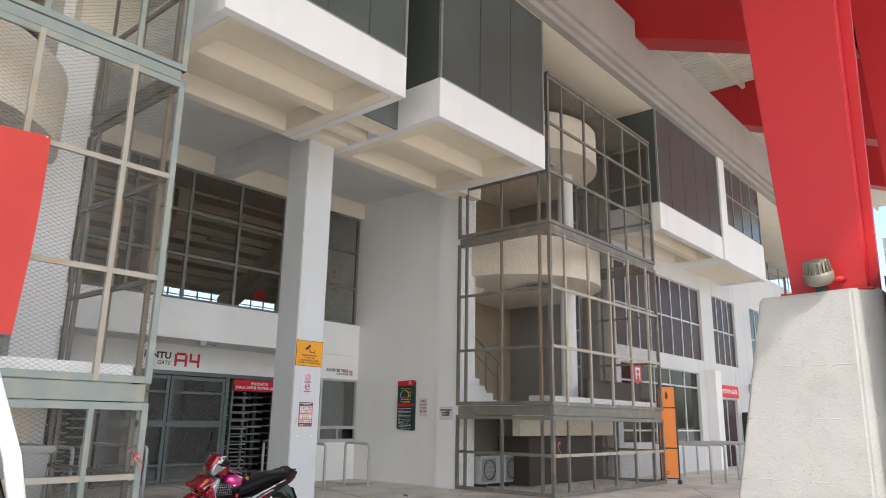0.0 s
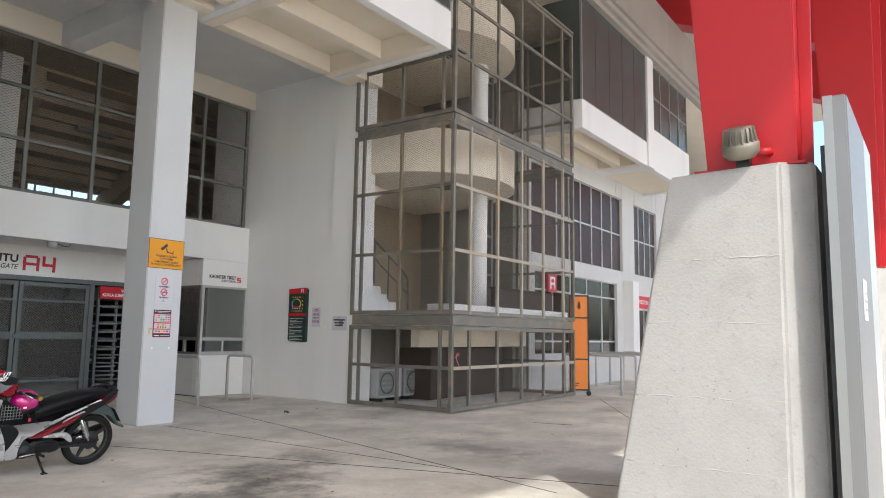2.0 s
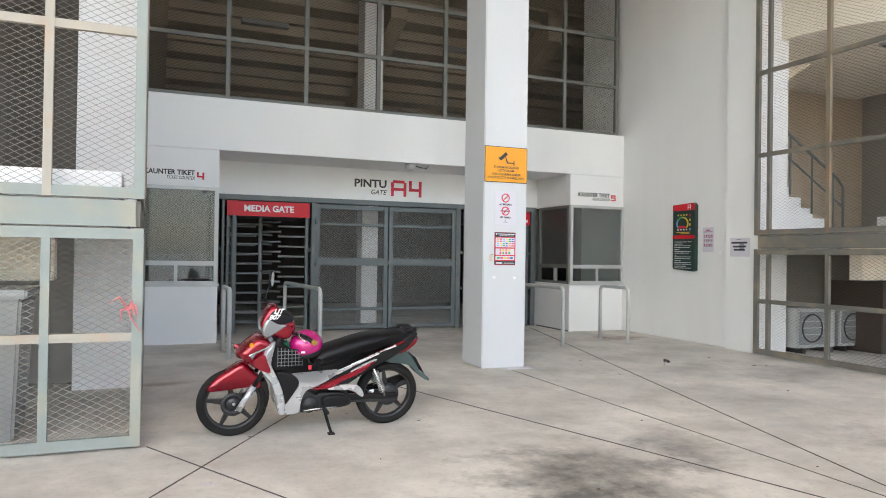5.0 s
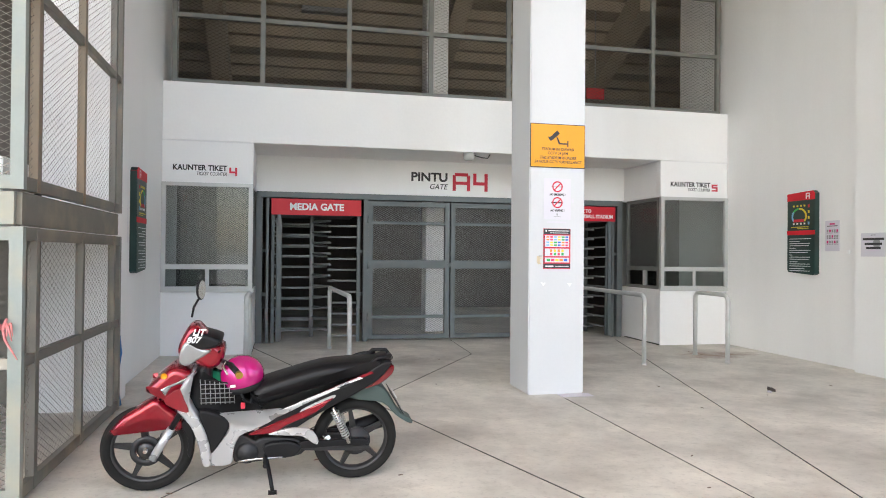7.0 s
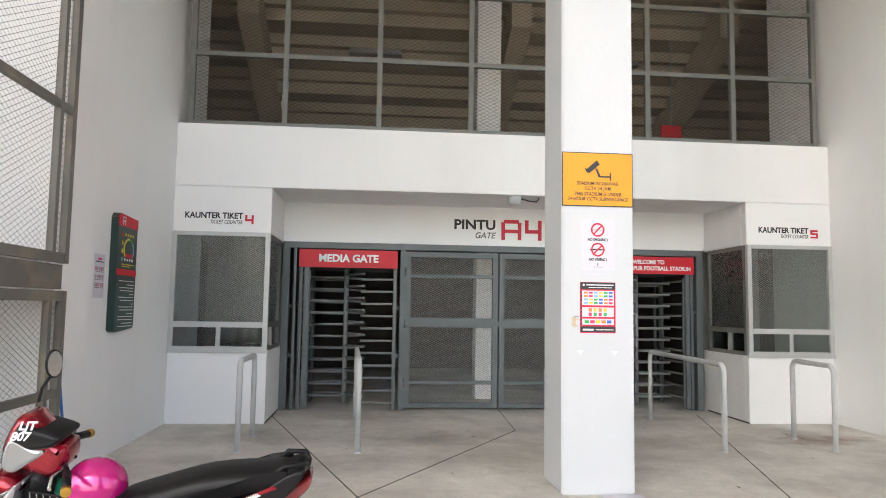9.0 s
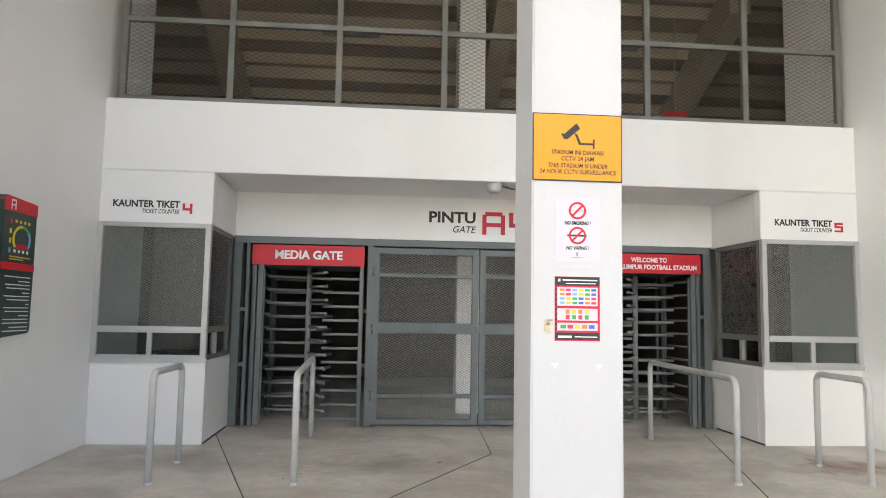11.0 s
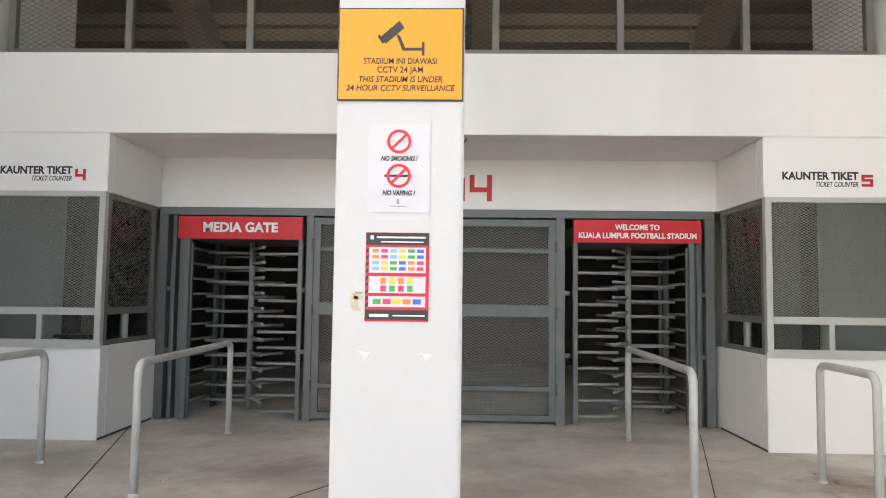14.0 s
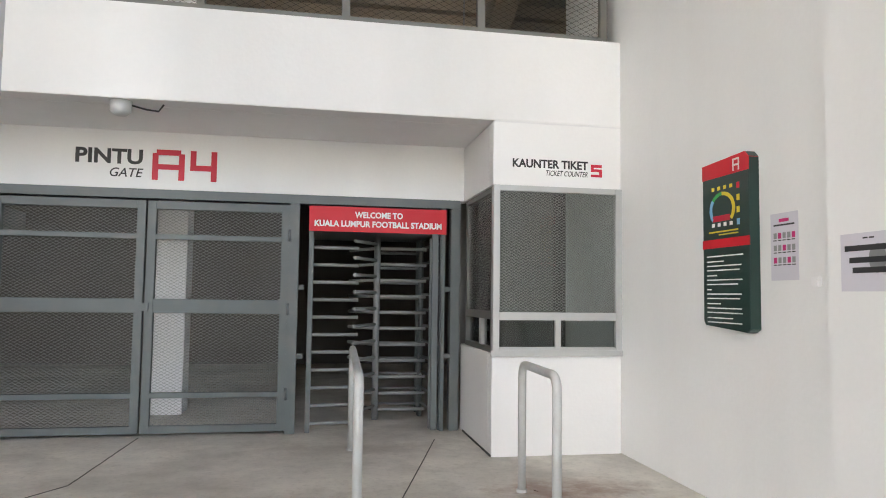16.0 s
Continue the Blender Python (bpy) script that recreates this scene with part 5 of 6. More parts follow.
    fl = thing("floodlight", (x + 0.1, 1.57, 2.72), "grey ribbed floodlight clamped to the canopy leg", "floodlight", "floodlights")
    m = pose(x + 0.0, 1.57, 2.79, 0, -25, 0)
    part("housing", Solid().lathe([(0, 0), (0.1, 0), (0.135, 0.04), (0.138, 0.1), (0.13, 0.12), (0.1, 0.13), (0.105, 0.22), (0.09, 0.235), (0, 0.235)], m, 20), FLOOD, fl)
    for i in range(18):
        q = 2 * math.pi * i / 18
        v = [m @ Vector((r * math.cos(q) - 0.004 * math.sin(q) * e, r * math.sin(q) + 0.004 * math.cos(q) * e, h)) for e in (-1, 1) for r, h in ((0.09, 0.12), (0.128, 0.12), (0.115, 0.23), (0.09, 0.23))]
        part("fin", Solid().hexa(v[:4], v[4:]), FLOOD, fl)
    part("bracket", Solid().tube([(x + 0.02, 1.46, 2.83), (x + 0.06, 1.39, 2.83), (x + 0.14, 1.39, 2.83)], 0.03, 10), RED, fl, "red clamp")
    part("mount", Solid().box(x + 0.02, x + 0.2, 1.52, 1.62, 2.72, 2.8), BLACK, fl)


for k in range(4):
    plinth_and_leg(7.45 + 9.0 * k)

deck = Solid()
prof = []
for i in range(330):
    x = -14 + i * 0.2
    prof += [(x, 0.0), (x + 0.1, 0.0), (x + 0.12, 0.05), (x + 0.18, 0.05)]
def roof_z(x):
    return 12.0 + 0.07 * (x - 1.7)


deck.v = [(x, 3.7 - 0.75 * roof_z(x), roof_z(x) + 0.02 + dz) for x, dz in prof] + [(x, 14, roof_z(x) + 0.02 + dz) for x, dz in prof]
deck.f = [(i, i + 1, len(prof) + i + 1, len(prof) + i) for i in range(len(prof) - 1)]
deck.smooth = [False] * len(deck.f)
DECK = surface("pale_perforated_roof_sheet", (0.5, 0.46, 0.38), 0.6, var=0.08)
dn, dl = DECK.node_tree.nodes, DECK.node_tree.links
thru, dmix = dn.new("ShaderNodeBsdfTranslucent"), dn.new("ShaderNodeMixShader")      # perforated sheet lets some daylight through
thru.inputs[0].default_value = (1.0, 0.97, 0.9, 1)
dmix.inputs[0].default_value = 0.035
dl.new(dn["Principled BSDF"].outputs[0], dmix.inputs[1])
dl.new(thru.outputs[0], dmix.inputs[2])
dl.new(dmix.outputs[0], dn["Material Output"].inputs[0])
solo("roof_deck", deck, DECK, "pale perforated profiled metal roof sheeting", "roof", kind="structure")
for y in (-4.2, -1.5, 4.6, 7.0, 9.5):
    pl = Solid().hexa([(-14, y, roof_z(-14) - 0.2), (52, y, roof_z(52) - 0.2), (52, y + 0.12, roof_z(52) - 0.2), (-14, y + 0.12, roof_z(-14) - 0.2)],
                      [(-14, y, roof_z(-14)), (52, y, roof_z(52)), (52, y + 0.12, roof_z(52)), (-14, y + 0.12, roof_z(-14))])
    solo("roof_purlin", pl, DECK, "pale steel roof purlin", "purlin", kind="structure")

# grey sheet-metal board beside the plinth
pb = thing("sheet_metal_board", (8.3, 0.98, 0), "tall pale grey sheet-metal board standing by the plinth", "board")
part("panel", Solid().box(7.32, 8.6, 0.84, 0.95, 0.0, 3.13), BOARD, pb, bevel=0.01)
part("end_panel", Solid().box(8.61, 9.3, 0.84, 0.95, 0.0, 3.13), PANEL, pb, "pale end panel", bevel=0.01)
part("frame_post", Solid().box(7.5, 7.54, 0.955, 1.0, 0, 2.75), GALV, pb)
part("frame_post", Solid().box(7.42, 7.46, 0.955, 1.03, 0, 2.8), BLACK, pb)
part("edge_trim", Solid().box(7.31, 7.33, 0.93, 0.99, 0, 3.13), ALUGREY, pb)
part("notice", Solid().box(7.75, 8.0, 0.832, 0.838, 1.55, 1.85), PAPER, pb, "white paper notice")
part("notice_text", Solid().box(7.78, 7.97, 0.829, 0.8315, 1.62, 1.64).box(7.78, 7.97, 0.829, 0.8315, 1.68, 1.7).box(7.78, 7.97, 0.829, 0.8315, 1.74, 1.76), ALUGREY, pb)

# red cloth banner on the cage
cl = Solid()
nx, nz = 40, 30
for j in range(nz + 1):
    for i in range(nx + 1):
        u, w = i / nx, j / nz
        x, z = -1.2 + 3.72 * u - 0.06 * w * w, 4.22 - 2.05 * w + 0.12 * math.sin(u * math.pi) * (w - 1)
        y = 7.5 + 0.035 * math.sin(u * 19 + w * 2.5) * (0.4 + 0.6 * w) + 0.03 * math.sin(u * 7 - w * 5)
        cl.v.append((x, y, z))
cl.f = [(j * (nx + 1) + i, j * (nx + 1) + i + 1, (j + 1) * (nx + 1) + i + 1, (j + 1) * (nx + 1) + i) for j in range(nz) for i in range(nx)]
cl.smooth = [True] * len(cl.f)
cloth = thing("cloth_banner", (0.6, 7.5, 2.2), "red cloth banner tied to the cage", "banner")
part("cloth", cl, surface("red_cloth", (0.62, 0.06, 0.05), 0.75, var=0.06, bump=0.1), cloth)
for x in (-1.1, 0.4, 1.4, 2.48):
    part("tie", Solid().tube([(x, 7.5, 4.2), (x, 7.56, 4.21), (x, 7.66, 4.2)], 0.008, 6), SIGNWHITE, cloth)
solo("storage_bin", Solid().hexa([(2.6, 8.1, 0), (3.1, 8.1, 0), (3.1, 8.6, 0), (2.6, 8.6, 0)], [(2.5, 8.0, 1.05), (3.15, 8.0, 1.05), (3.15, 8.7, 1.05), (2.5, 8.7, 1.05)]).box(2.46, 3.19, 7.96, 8.74, 1.05, 1.12), ALUGREY, "grey plastic bin behind the cage mesh", "bin", bevel=0.02)
solo("blue_rope", Solid().tube([(3.9, 10.2, 0.9), (3.93, 10.25, 0.5), (3.9, 10.22, 0.25), (3.92, 10.3, 0.01)], 0.012, 8), surface("blue_rope", (0.03, 0.15, 0.4), 0.8), "blue rope end hanging by the pilaster", "rope")


# ---- motorcycle ----
def rounded(pts, n=3):
    """A closed outline, smoothed through its corners."""
    out, k = [], len(pts)
    for i in range(k):
        a, b, c, d = (Vector(pts[(i + j) % k]) for j in (-1, 0, 1, 2))
        for s in range(n):
            t = s / n
            out.append(tuple(0.5 * (2 * b + (c - a) * t + (2 * a - 5 * b + 4 * c - d) * t * t + (3 * b - a - 3 * c + d) * t ** 3)))
    return out


def moulded(pts, hw, soft=0.02, n=3, y=0.0):
    """A moulded body: an outline in x and z, as wide as 2 hw, with rounded flanks."""
    line = rounded(pts, n)
    k = len(line)
    area = sum(line[i][0] * line[(i + 1) % k][1] - line[(i + 1) % k][0] * line[i][1] for i in range(k))
    sgn = 1 if area > 0 else -1
    norm = []
    for i in range(k):
        d = Vector(line[(i + 1) % k]) - Vector(line[i - 1])
        d = d.normalized() if d.length > 1e-9 else Vector((1, 0))
        norm.append(Vector((d.y, -d.x)) * sgn)
    s = Solid()
    layers = ((-hw, 0.95), (-hw + 0.15 * soft, 0.5), (-hw + 0.5 * soft, 0.15), (-hw + soft, 0), (hw - soft, 0), (hw - 0.5 * soft, 0.15), (hw - 0.15 * soft, 0.5), (hw, 0.95))
    v = [(p[0] - q.x * soft * e, y + yy, p[1] - q.y * soft * e) for yy, e in layers for p, q in zip(line, norm)]
    f = [(j * k + i, j * k + (i + 1) % k, (j + 1) * k + (i + 1) % k, (j + 1) * k + i) for j in range(len(layers) - 1) for i in range(k)]
    s.add(v, f, True)
    c = len(s.v)
    s.f += [tuple(range(k)), tuple(c - k + i for i in reversed(range(k)))]
    s.smooth += [False, False]
    return s


BIKERED = surface("metallic_red_lacquer", (0.3, 0.002, 0.016), 0.24, metal=0.55, var=0.04, coat=1.0)
BIKESILVER = surface("silver_lacquer", (0.52, 0.53, 0.54), 0.28, metal=0.5, var=0.02, fine=8)
BIKEBLACK = surface("black_plastic", (0.012, 0.012, 0.013), 0.4, var=0.15)
SEAT = surface("black_vinyl", (0.009, 0.009, 0.01), 0.38, var=0.15, bump=0.06)
RUBBER = surface("tyre_rubber", (0.014, 0.0135, 0.013), 0.8, var=0.2, bump=0.2)
RIM = surface("dark_alloy", (0.05, 0.05, 0.052), 0.35, metal=0.6, var=0.1)
CHROME = surface("bright_metal", (0.62, 0.62, 0.61), 0.22, metal=0.95, var=0.05)
ENGINE = surface("dark_cast_aluminium", (0.05, 0.05, 0.052), 0.5, metal=0.6, var=0.15)
LENS = surface("clear_lamp_lens", (0.35, 0.37, 0.38), 0.07, metal=0.6, var=0.1, coat=1.0)
TAIL = surface("dark_red_lens", (0.2, 0.01, 0.015), 0.12, var=0.05, coat=1.0)
FLAP = surface("dark_grey_green_plastic", (0.05, 0.075, 0.072), 0.5, var=0.1)
GOLD = surface("gold_anodised", (0.6, 0.38, 0.08), 0.3, metal=0.9)
GREENBAG = surface("green_plastic_bag", (0.02, 0.25, 0.13), 0.4, var=0.2)
for m in (BIKEBLACK, SEAT, RUBBER, ENGINE):      # dull, worn plastics and rubber
    m.node_tree.nodes["Principled BSDF"].inputs["Specular IOR Level"].default_value = 0.2

bike = thing("motorcycle", (0, 0, 0), "red and silver underbone motorcycle on its side stand", "motorcycle")
RA = 1.236


def wheel(name, cx, w, steer=0.0):
    m = pose(cx, 0, 0.265, 90, 0, steer)
    tyre = part(name, Solid().lathe([(0.205, -0.62 * w), (0.218, -0.9 * w), (0.236, -w), (0.252, -0.85 * w), (0.263, -0.4 * w), (0.265, 0), (0.263, 0.4 * w), (0.252, 0.85 * w), (0.236, w), (0.218, 0.9 * w), (0.205, 0.62 * w)], m, 48), RUBBER, bike, "black road tyre")
    part("rim", Solid().lathe([(0.193, -0.5 * w), (0.214, -0.66 * w), (0.214, 0.66 * w), (0.193, 0.5 * w), (0.187, 0.0), (0.193, -0.5 * w)], m, 40), RIM, tyre, "dark alloy rim")
    part("hub", Solid().lathe([(0, -0.06), (0.045, -0.06), (0.06, -0.03), (0.06, 0.03), (0.045, 0.06), (0, 0.06)], m, 20), RIM, tyre)
    for i in range(5):
        q = 2 * math.pi * i / 5 + 0.5
        d, e = Vector((math.cos(q), math.sin(q), 0)), Vector((-math.sin(q), math.cos(q), 0))
        lo = [m @ (d * 0.05 + e * a + Vector((0, 0, b))) for a, b in ((-0.022, -0.018), (0.022, -0.018), (0.022, 0.018), (-0.022, 0.018))]
        hi = [m @ (d * 0.19 + e * a + Vector((0, 0, b))) for a, b in ((-0.012, -0.014), (0.012, -0.014), (0.012, 0.014), (-0.012, 0.014))]
        part("spoke", Solid().hexa(lo, hi), RIM, tyre, bevel=0.003)
    part("brake_disc", Solid().lathe([(0.055, 0.05), (0.092, 0.05), (0.092, 0.054), (0.055, 0.054), (0.055, 0.05)], m, 28), ENGINE, tyre, "steel brake disc")


wheel("front_wheel", 0.0, 0.042)
wheel("rear_wheel", RA, 0.05)
part("front_fender", moulded([(-0.201, 0.394), (-0.128, 0.477), (-0.042, 0.531), (0.057, 0.585), (0.129, 0.530), (0.197, 0.463), (0.203, 0.386), (0.140, 0.380), (0.084, 0.434), (-0.011, 0.430), (-0.114, 0.392), (-0.185, 0.378)], 0.072, 0.035), BIKERED, bike, "glossy red front fender")
part("mud_flap", moulded([(0.188, 0.417), (0.241, 0.434), (0.269, 0.327), (0.254, 0.226), (0.231, 0.227), (0.232, 0.328)], 0.055, 0.008), BIKEBLACK, bike)
for y in (-0.085, 0.085):
    a, b, c = (0.036, 0.225), (0.144, 0.409), (0.255, 0.610)
    part("fork_leg", Solid().tube([(a[0], y, a[1]), (b[0], y, b[1])], 0.024, 14), BIKESILVER, bike, "silver fork leg")
    part("fork_tube", Solid().tube([(b[0], y, b[1]), (c[0], y, c[1])], 0.017, 10), BIKEBLACK, bike)
part("axle", Solid().tube([(0, -0.1, 0.28), (0, 0.1, 0.28)], 0.012, 10), CHROME, bike)
part("front_cover", moulded([(0.006, 0.649), (0.068, 0.714), (0.157, 0.783), (0.236, 0.766), (0.271, 0.720), (0.230, 0.683), (0.229, 0.580), (0.207, 0.528), (0.143, 0.554), (0.106, 0.583), (0.075, 0.584), (0.046, 0.645)], 0.125, 0.04), BIKERED, bike, "glossy red front cover")
for y in (-0.1, 0.1):
    part("turn_lamp", moulded([(0.089, 0.671), (0.195, 0.719), (0.294, 0.763), (0.232, 0.695), (0.160, 0.669), (0.122, 0.615), (0.096, 0.640)], 0.028, 0.02, y=y), LENS, bike, "clear turn lamp")
for y in (-0.128,):
    part("round_badge", Solid().lathe([(0, 0), (0.018, 0), (0.018, 0.004)], pose(((0.112, 0.742))[0], y + 0.004, ((0.112, 0.742))[1], 90, 0, 0), 18), YELLOW, bike, "round yellow sticker")
    part("red_flash", moulded([(0.115, 0.608), (0.195, 0.675), (0.225, 0.619), (0.252, 0.537), (0.193, 0.550)], 0.004, 0.002, y=-0.165), BIKERED, bike)
part("leg_shield", moulded([(0.203, 0.671), (0.280, 0.765), (0.244, 0.665), (0.256, 0.590), (0.306, 0.486), (0.353, 0.371), (0.371, 0.276), (0.371, 0.199), (0.327, 0.202), (0.301, 0.326), (0.260, 0.441), (0.185, 0.543), (0.218, 0.545), (0.232, 0.582)], 0.165, 0.014), BIKESILVER, bike, "silver leg shield")
part("inner_shield", moulded([(0.304, 0.529), (0.421, 0.504), (0.476, 0.445), (0.455, 0.380), (0.384, 0.272), (0.360, 0.288), (0.337, 0.394)], 0.150, 0.015), BIKEBLACK, bike)
part("centre_tunnel", moulded([(0.286, 0.762), (0.355, 0.779), (0.380, 0.647), (0.431, 0.570), (0.519, 0.529), (0.608, 0.507), (0.635, 0.544), (0.626, 0.448), (0.484, 0.453), (0.378, 0.495), (0.291, 0.502), (0.244, 0.594)], 0.1, 0.04), BIKEBLACK, bike)
for y in (-0.125, 0.125):
    part("underbone", moulded([(0.375, 0.502), (0.479, 0.449), (0.611, 0.432), (0.718, 0.467), (0.826, 0.528), (0.736, 0.458), (0.629, 0.401), (0.537, 0.362), (0.498, 0.271), (0.483, 0.191), (0.364, 0.189), (0.361, 0.259), (0.435, 0.347), (0.474, 0.418), (0.427, 0.466)], 0.012, 0.008, y=y), BIKESILVER, bike, "silver underbone fairing")
part("side_panel", moulded([(0.664, 0.458), (0.897, 0.566), (1.171, 0.659), (1.356, 0.777), (1.440, 0.789), (1.367, 0.685), (1.210, 0.586), (1.099, 0.530), (0.953, 0.448), (0.826, 0.375), (0.664, 0.371)], 0.128, 0.014), BIKEBLACK, bike, "black side panel")
part("silver_stripe", moulded([(0.736, 0.488), (0.916, 0.565), (1.080, 0.618), (0.916, 0.543), (0.754, 0.468)], 0.131, 0.006), BIKESILVER, bike)
for y in (-0.131, 0.131):
    part("red_stripe", moulded([(0.585, 0.373), (0.736, 0.436), (0.880, 0.493), (1.080, 0.579), (0.971, 0.486), (0.826, 0.427), (0.737, 0.378), (0.638, 0.367)], 0.012, 0.008, y=y), BIKERED, bike, "red side stripe")
part("name_decal", moulded([(0.898, 0.513), (1.071, 0.591), (1.084, 0.573), (0.916, 0.489)], 0.003, 0.001, y=-0.131), BIKESILVER, bike, "pale decal strip")
for k in range(4):
    a, b, w = (0.74 + 0.07 * k, 0.50 + 0.03 * k), (1.12 + 0.07 * k, 0.635 + 0.03 * k), 0.012
    part("decal_streak", Solid().plate([(a[0], a[1]), (b[0], b[1]), (b[0] - 0.02, b[1] + w), (a[0] + 0.03, a[1] + w)], -0.134, -0.13), (SIGNWHITE, BIKEBLACK, SIGNWHITE, BIKERED)[k], bike)
part("seat", moulded([(0.591, 0.616), (0.611, 0.639), (0.666, 0.671), (0.815, 0.718), (1.023, 0.773), (1.234, 0.788), (1.352, 0.788), (1.392, 0.746), (1.283, 0.739), (1.098, 0.660), (0.915, 0.607), (0.734, 0.554), (0.636, 0.538), (0.600, 0.574)], 0.125, 0.055), SEAT, bike, "black vinyl seat")
for y in (-0.1, 0.1):
    part("grab_rail", Solid().tube([(p[0], y * k, p[1]) for p, k in (((1.262, 0.731), 1), ((1.348, 0.810), 1), ((1.430, 0.814), 0.8), ((1.446, 0.794), 0.4))], 0.012, 8), BIKEBLACK, bike)
part("grab_rail", Solid().tube([(((1.446, 0.794))[0], -0.04, ((1.446, 0.794))[1]), (((1.446, 0.794))[0], 0.04, ((1.446, 0.794))[1])], 0.014, 8), BIKEBLACK, bike)
part("tail_lamp", moulded([(1.234, 0.619), (1.405, 0.721), (1.462, 0.750), (1.454, 0.696), (1.368, 0.628), (1.253, 0.601)], 0.075, 0.014), TAIL, bike, "dark red tail lamp")
part("rear_fender", moulded([(1.176, 0.607), (1.368, 0.622), (1.458, 0.528), (1.510, 0.441), (1.591, 0.385), (1.582, 0.360), (1.491, 0.417), (1.400, 0.506), (1.255, 0.530), (1.158, 0.561)], 0.06, 0.008), FLAP, bike, "dark grey-green rear fender")
p1, p2 = (1.439, 0.582), (1.528, 0.437)
plate = part("number_plate", Solid().hexa([(p1[0], -0.085, p1[1]), (p1[0] + 0.006, -0.085, p1[1]), (p1[0] + 0.006, 0.085, p1[1]), (p1[0], 0.085, p1[1])], [(p2[0], -0.085, p2[1]), (p2[0] + 0.006, -0.085, p2[1]), (p2[0] + 0.006, 0.085, p2[1]), (p2[0], 0.085, p2[1])]), BIKEBLACK, bike, "black number plate")
part("plate_mark", Solid().hexa([(p1[0] + 0.03, -0.06, p1[1] - 0.02), (p1[0] + 0.034, -0.06, p1[1] - 0.02), (p1[0] + 0.034, 0.06, p1[1] - 0.02), (p1[0] + 0.03, 0.06, p1[1] - 0.02)],
                                [(p1[0] + 0.05, -0.06, p1[1] - 0.05), (p1[0] + 0.054, -0.06, p1[1] - 0.05), (p1[0] + 0.054, 0.06, p1[1] - 0.05), (p1[0] + 0.05, 0.06, p1[1] - 0.05)]), SIGNWHITE, plate)
part("handlebar_cowl", moulded([(0.181, 0.888), (0.235, 1.007), (0.288, 1.029), (0.320, 1.001), (0.398, 0.914), (0.441, 0.893), (0.441, 0.827), (0.395, 0.768), (0.334, 0.764), (0.257, 0.803), (0.202, 0.832)], 0.1, 0.045), BIKERED, bike, "glossy red handlebar cowl")
visor = part("visor", moulded([(0.229, 0.932), (0.267, 0.996), (0.319, 0.980), (0.427, 0.943), (0.401, 0.902), (0.311, 0.885), (0.260, 0.908)], 0.112, 0.02), BIKEBLACK, bike, "black visor")
letters("plate_text", "LJT", 0.05, (0.300, -0.1135, 0.993), visor, SIGNWHITE, slant=0.35, heavy=0.02)
letters("plate_text", "807", 0.05, (0.270, -0.1135, 0.948), visor, SIGNWHITE, slant=0.35, heavy=0.02)
part("headlamp", moulded([(0.188, 0.848), (0.213, 0.919), (0.251, 0.940), (0.320, 0.895), (0.379, 0.890), (0.340, 0.849), (0.279, 0.813), (0.235, 0.787), (0.196, 0.803)], 0.108, 0.02), LENS, bike, "clear headlamp")
for y in (-1, 1):
    g0, g1 = (0.424, 0.806), (0.544, 0.813)
    if y > 0:                                   # bars turned a little towards the stand side
        g1 = (g1[0] - 0.15, g1[1] + 0.03)
    part("handlebar", Solid().tube([(g0[0], 0.05 * y, g0[1]), (g1[0] - 0.06, 0.17 * y, g1[1])], 0.013, 8), BIKEBLACK, bike)
    gr = part("grip", Solid().tube([(g1[0] - 0.06, 0.17 * y, g1[1]), (g1[0] - 0.01, 0.3 * y, g1[1] - 0.015)], 0.018, 12), BIKEBLACK, bike)
    part("bar_end", Solid().tube([(g1[0] - 0.01, 0.3 * y, g1[1] - 0.015), (g1[0] - 0.002, 0.325 * y, g1[1] - 0.018)], 0.02, 12), GOLD, gr, "gold bar end")
    part("lever", Solid().tube([(g1[0] - 0.09, 0.15 * y, g1[1] + 0.01), (g1[0] - 0.1, 0.22 * y, g1[1] + 0.005), (g1[0] - 0.07, 0.31 * y, g1[1] - 0.01)], 0.007, 6), CHROME, bike, "bright lever")
ms, mh = (0.238, 1.029), (0.284, 1.194)
mirror = part("mirror", Solid().lathe([(0, -0.012), (0.04, -0.01), (0.052, 0.0), (0.052, 0.008), (0, 0.01)], pose(mh[0], 0.17, mh[1], 90, 0, 60) @ Matrix.Diagonal((0.8, 1.25, 1, 1)), 24), BIKEBLACK, bike, "black rear-view mirror")
part("mirror_glass", Solid().lathe([(0, 0.0125), (0.046, 0.0125)], pose(mh[0], 0.17, mh[1], 90, 0, 60) @ Matrix.Diagonal((0.8, 1.25, 1, 1)), 24), CHROME, mirror, "mirror glass")
part("stalk", Solid().tube([(ms[0], 0.13, ms[1]), (ms[0] + 0.01, 0.14, ms[1] + 0.06), (mh[0], 0.165, mh[1] - 0.04)], 0.007, 8), BIKEBLACK, mirror)
part("engine_block", moulded([(0.490, 0.340), (0.553, 0.352), (0.624, 0.306), (0.661, 0.324), (0.825, 0.317), (0.917, 0.273), (0.899, 0.204), (0.734, 0.182), (0.588, 0.170), (0.498, 0.184)], 0.085, 0.015), ENGINE, bike, "dark cast engine block")
part("engine_cover", Solid().lathe([(0, 0.03), (0.03, 0.03), (0.034, 0.024), (0.05, 0.024), (0.062, 0.01), (0.07, 0.0)], pose(((0.577, 0.235))[0], -0.08, ((0.577, 0.235))[1], 90, 0, 0), 28), ENGINE, bike, "round engine cover")
part("gear_cover", moulded([(0.680, 0.290), (0.826, 0.304), (0.899, 0.261), (0.845, 0.204), (0.698, 0.207)], 0.03, 0.015, y=-0.085), BIKEBLACK, bike)
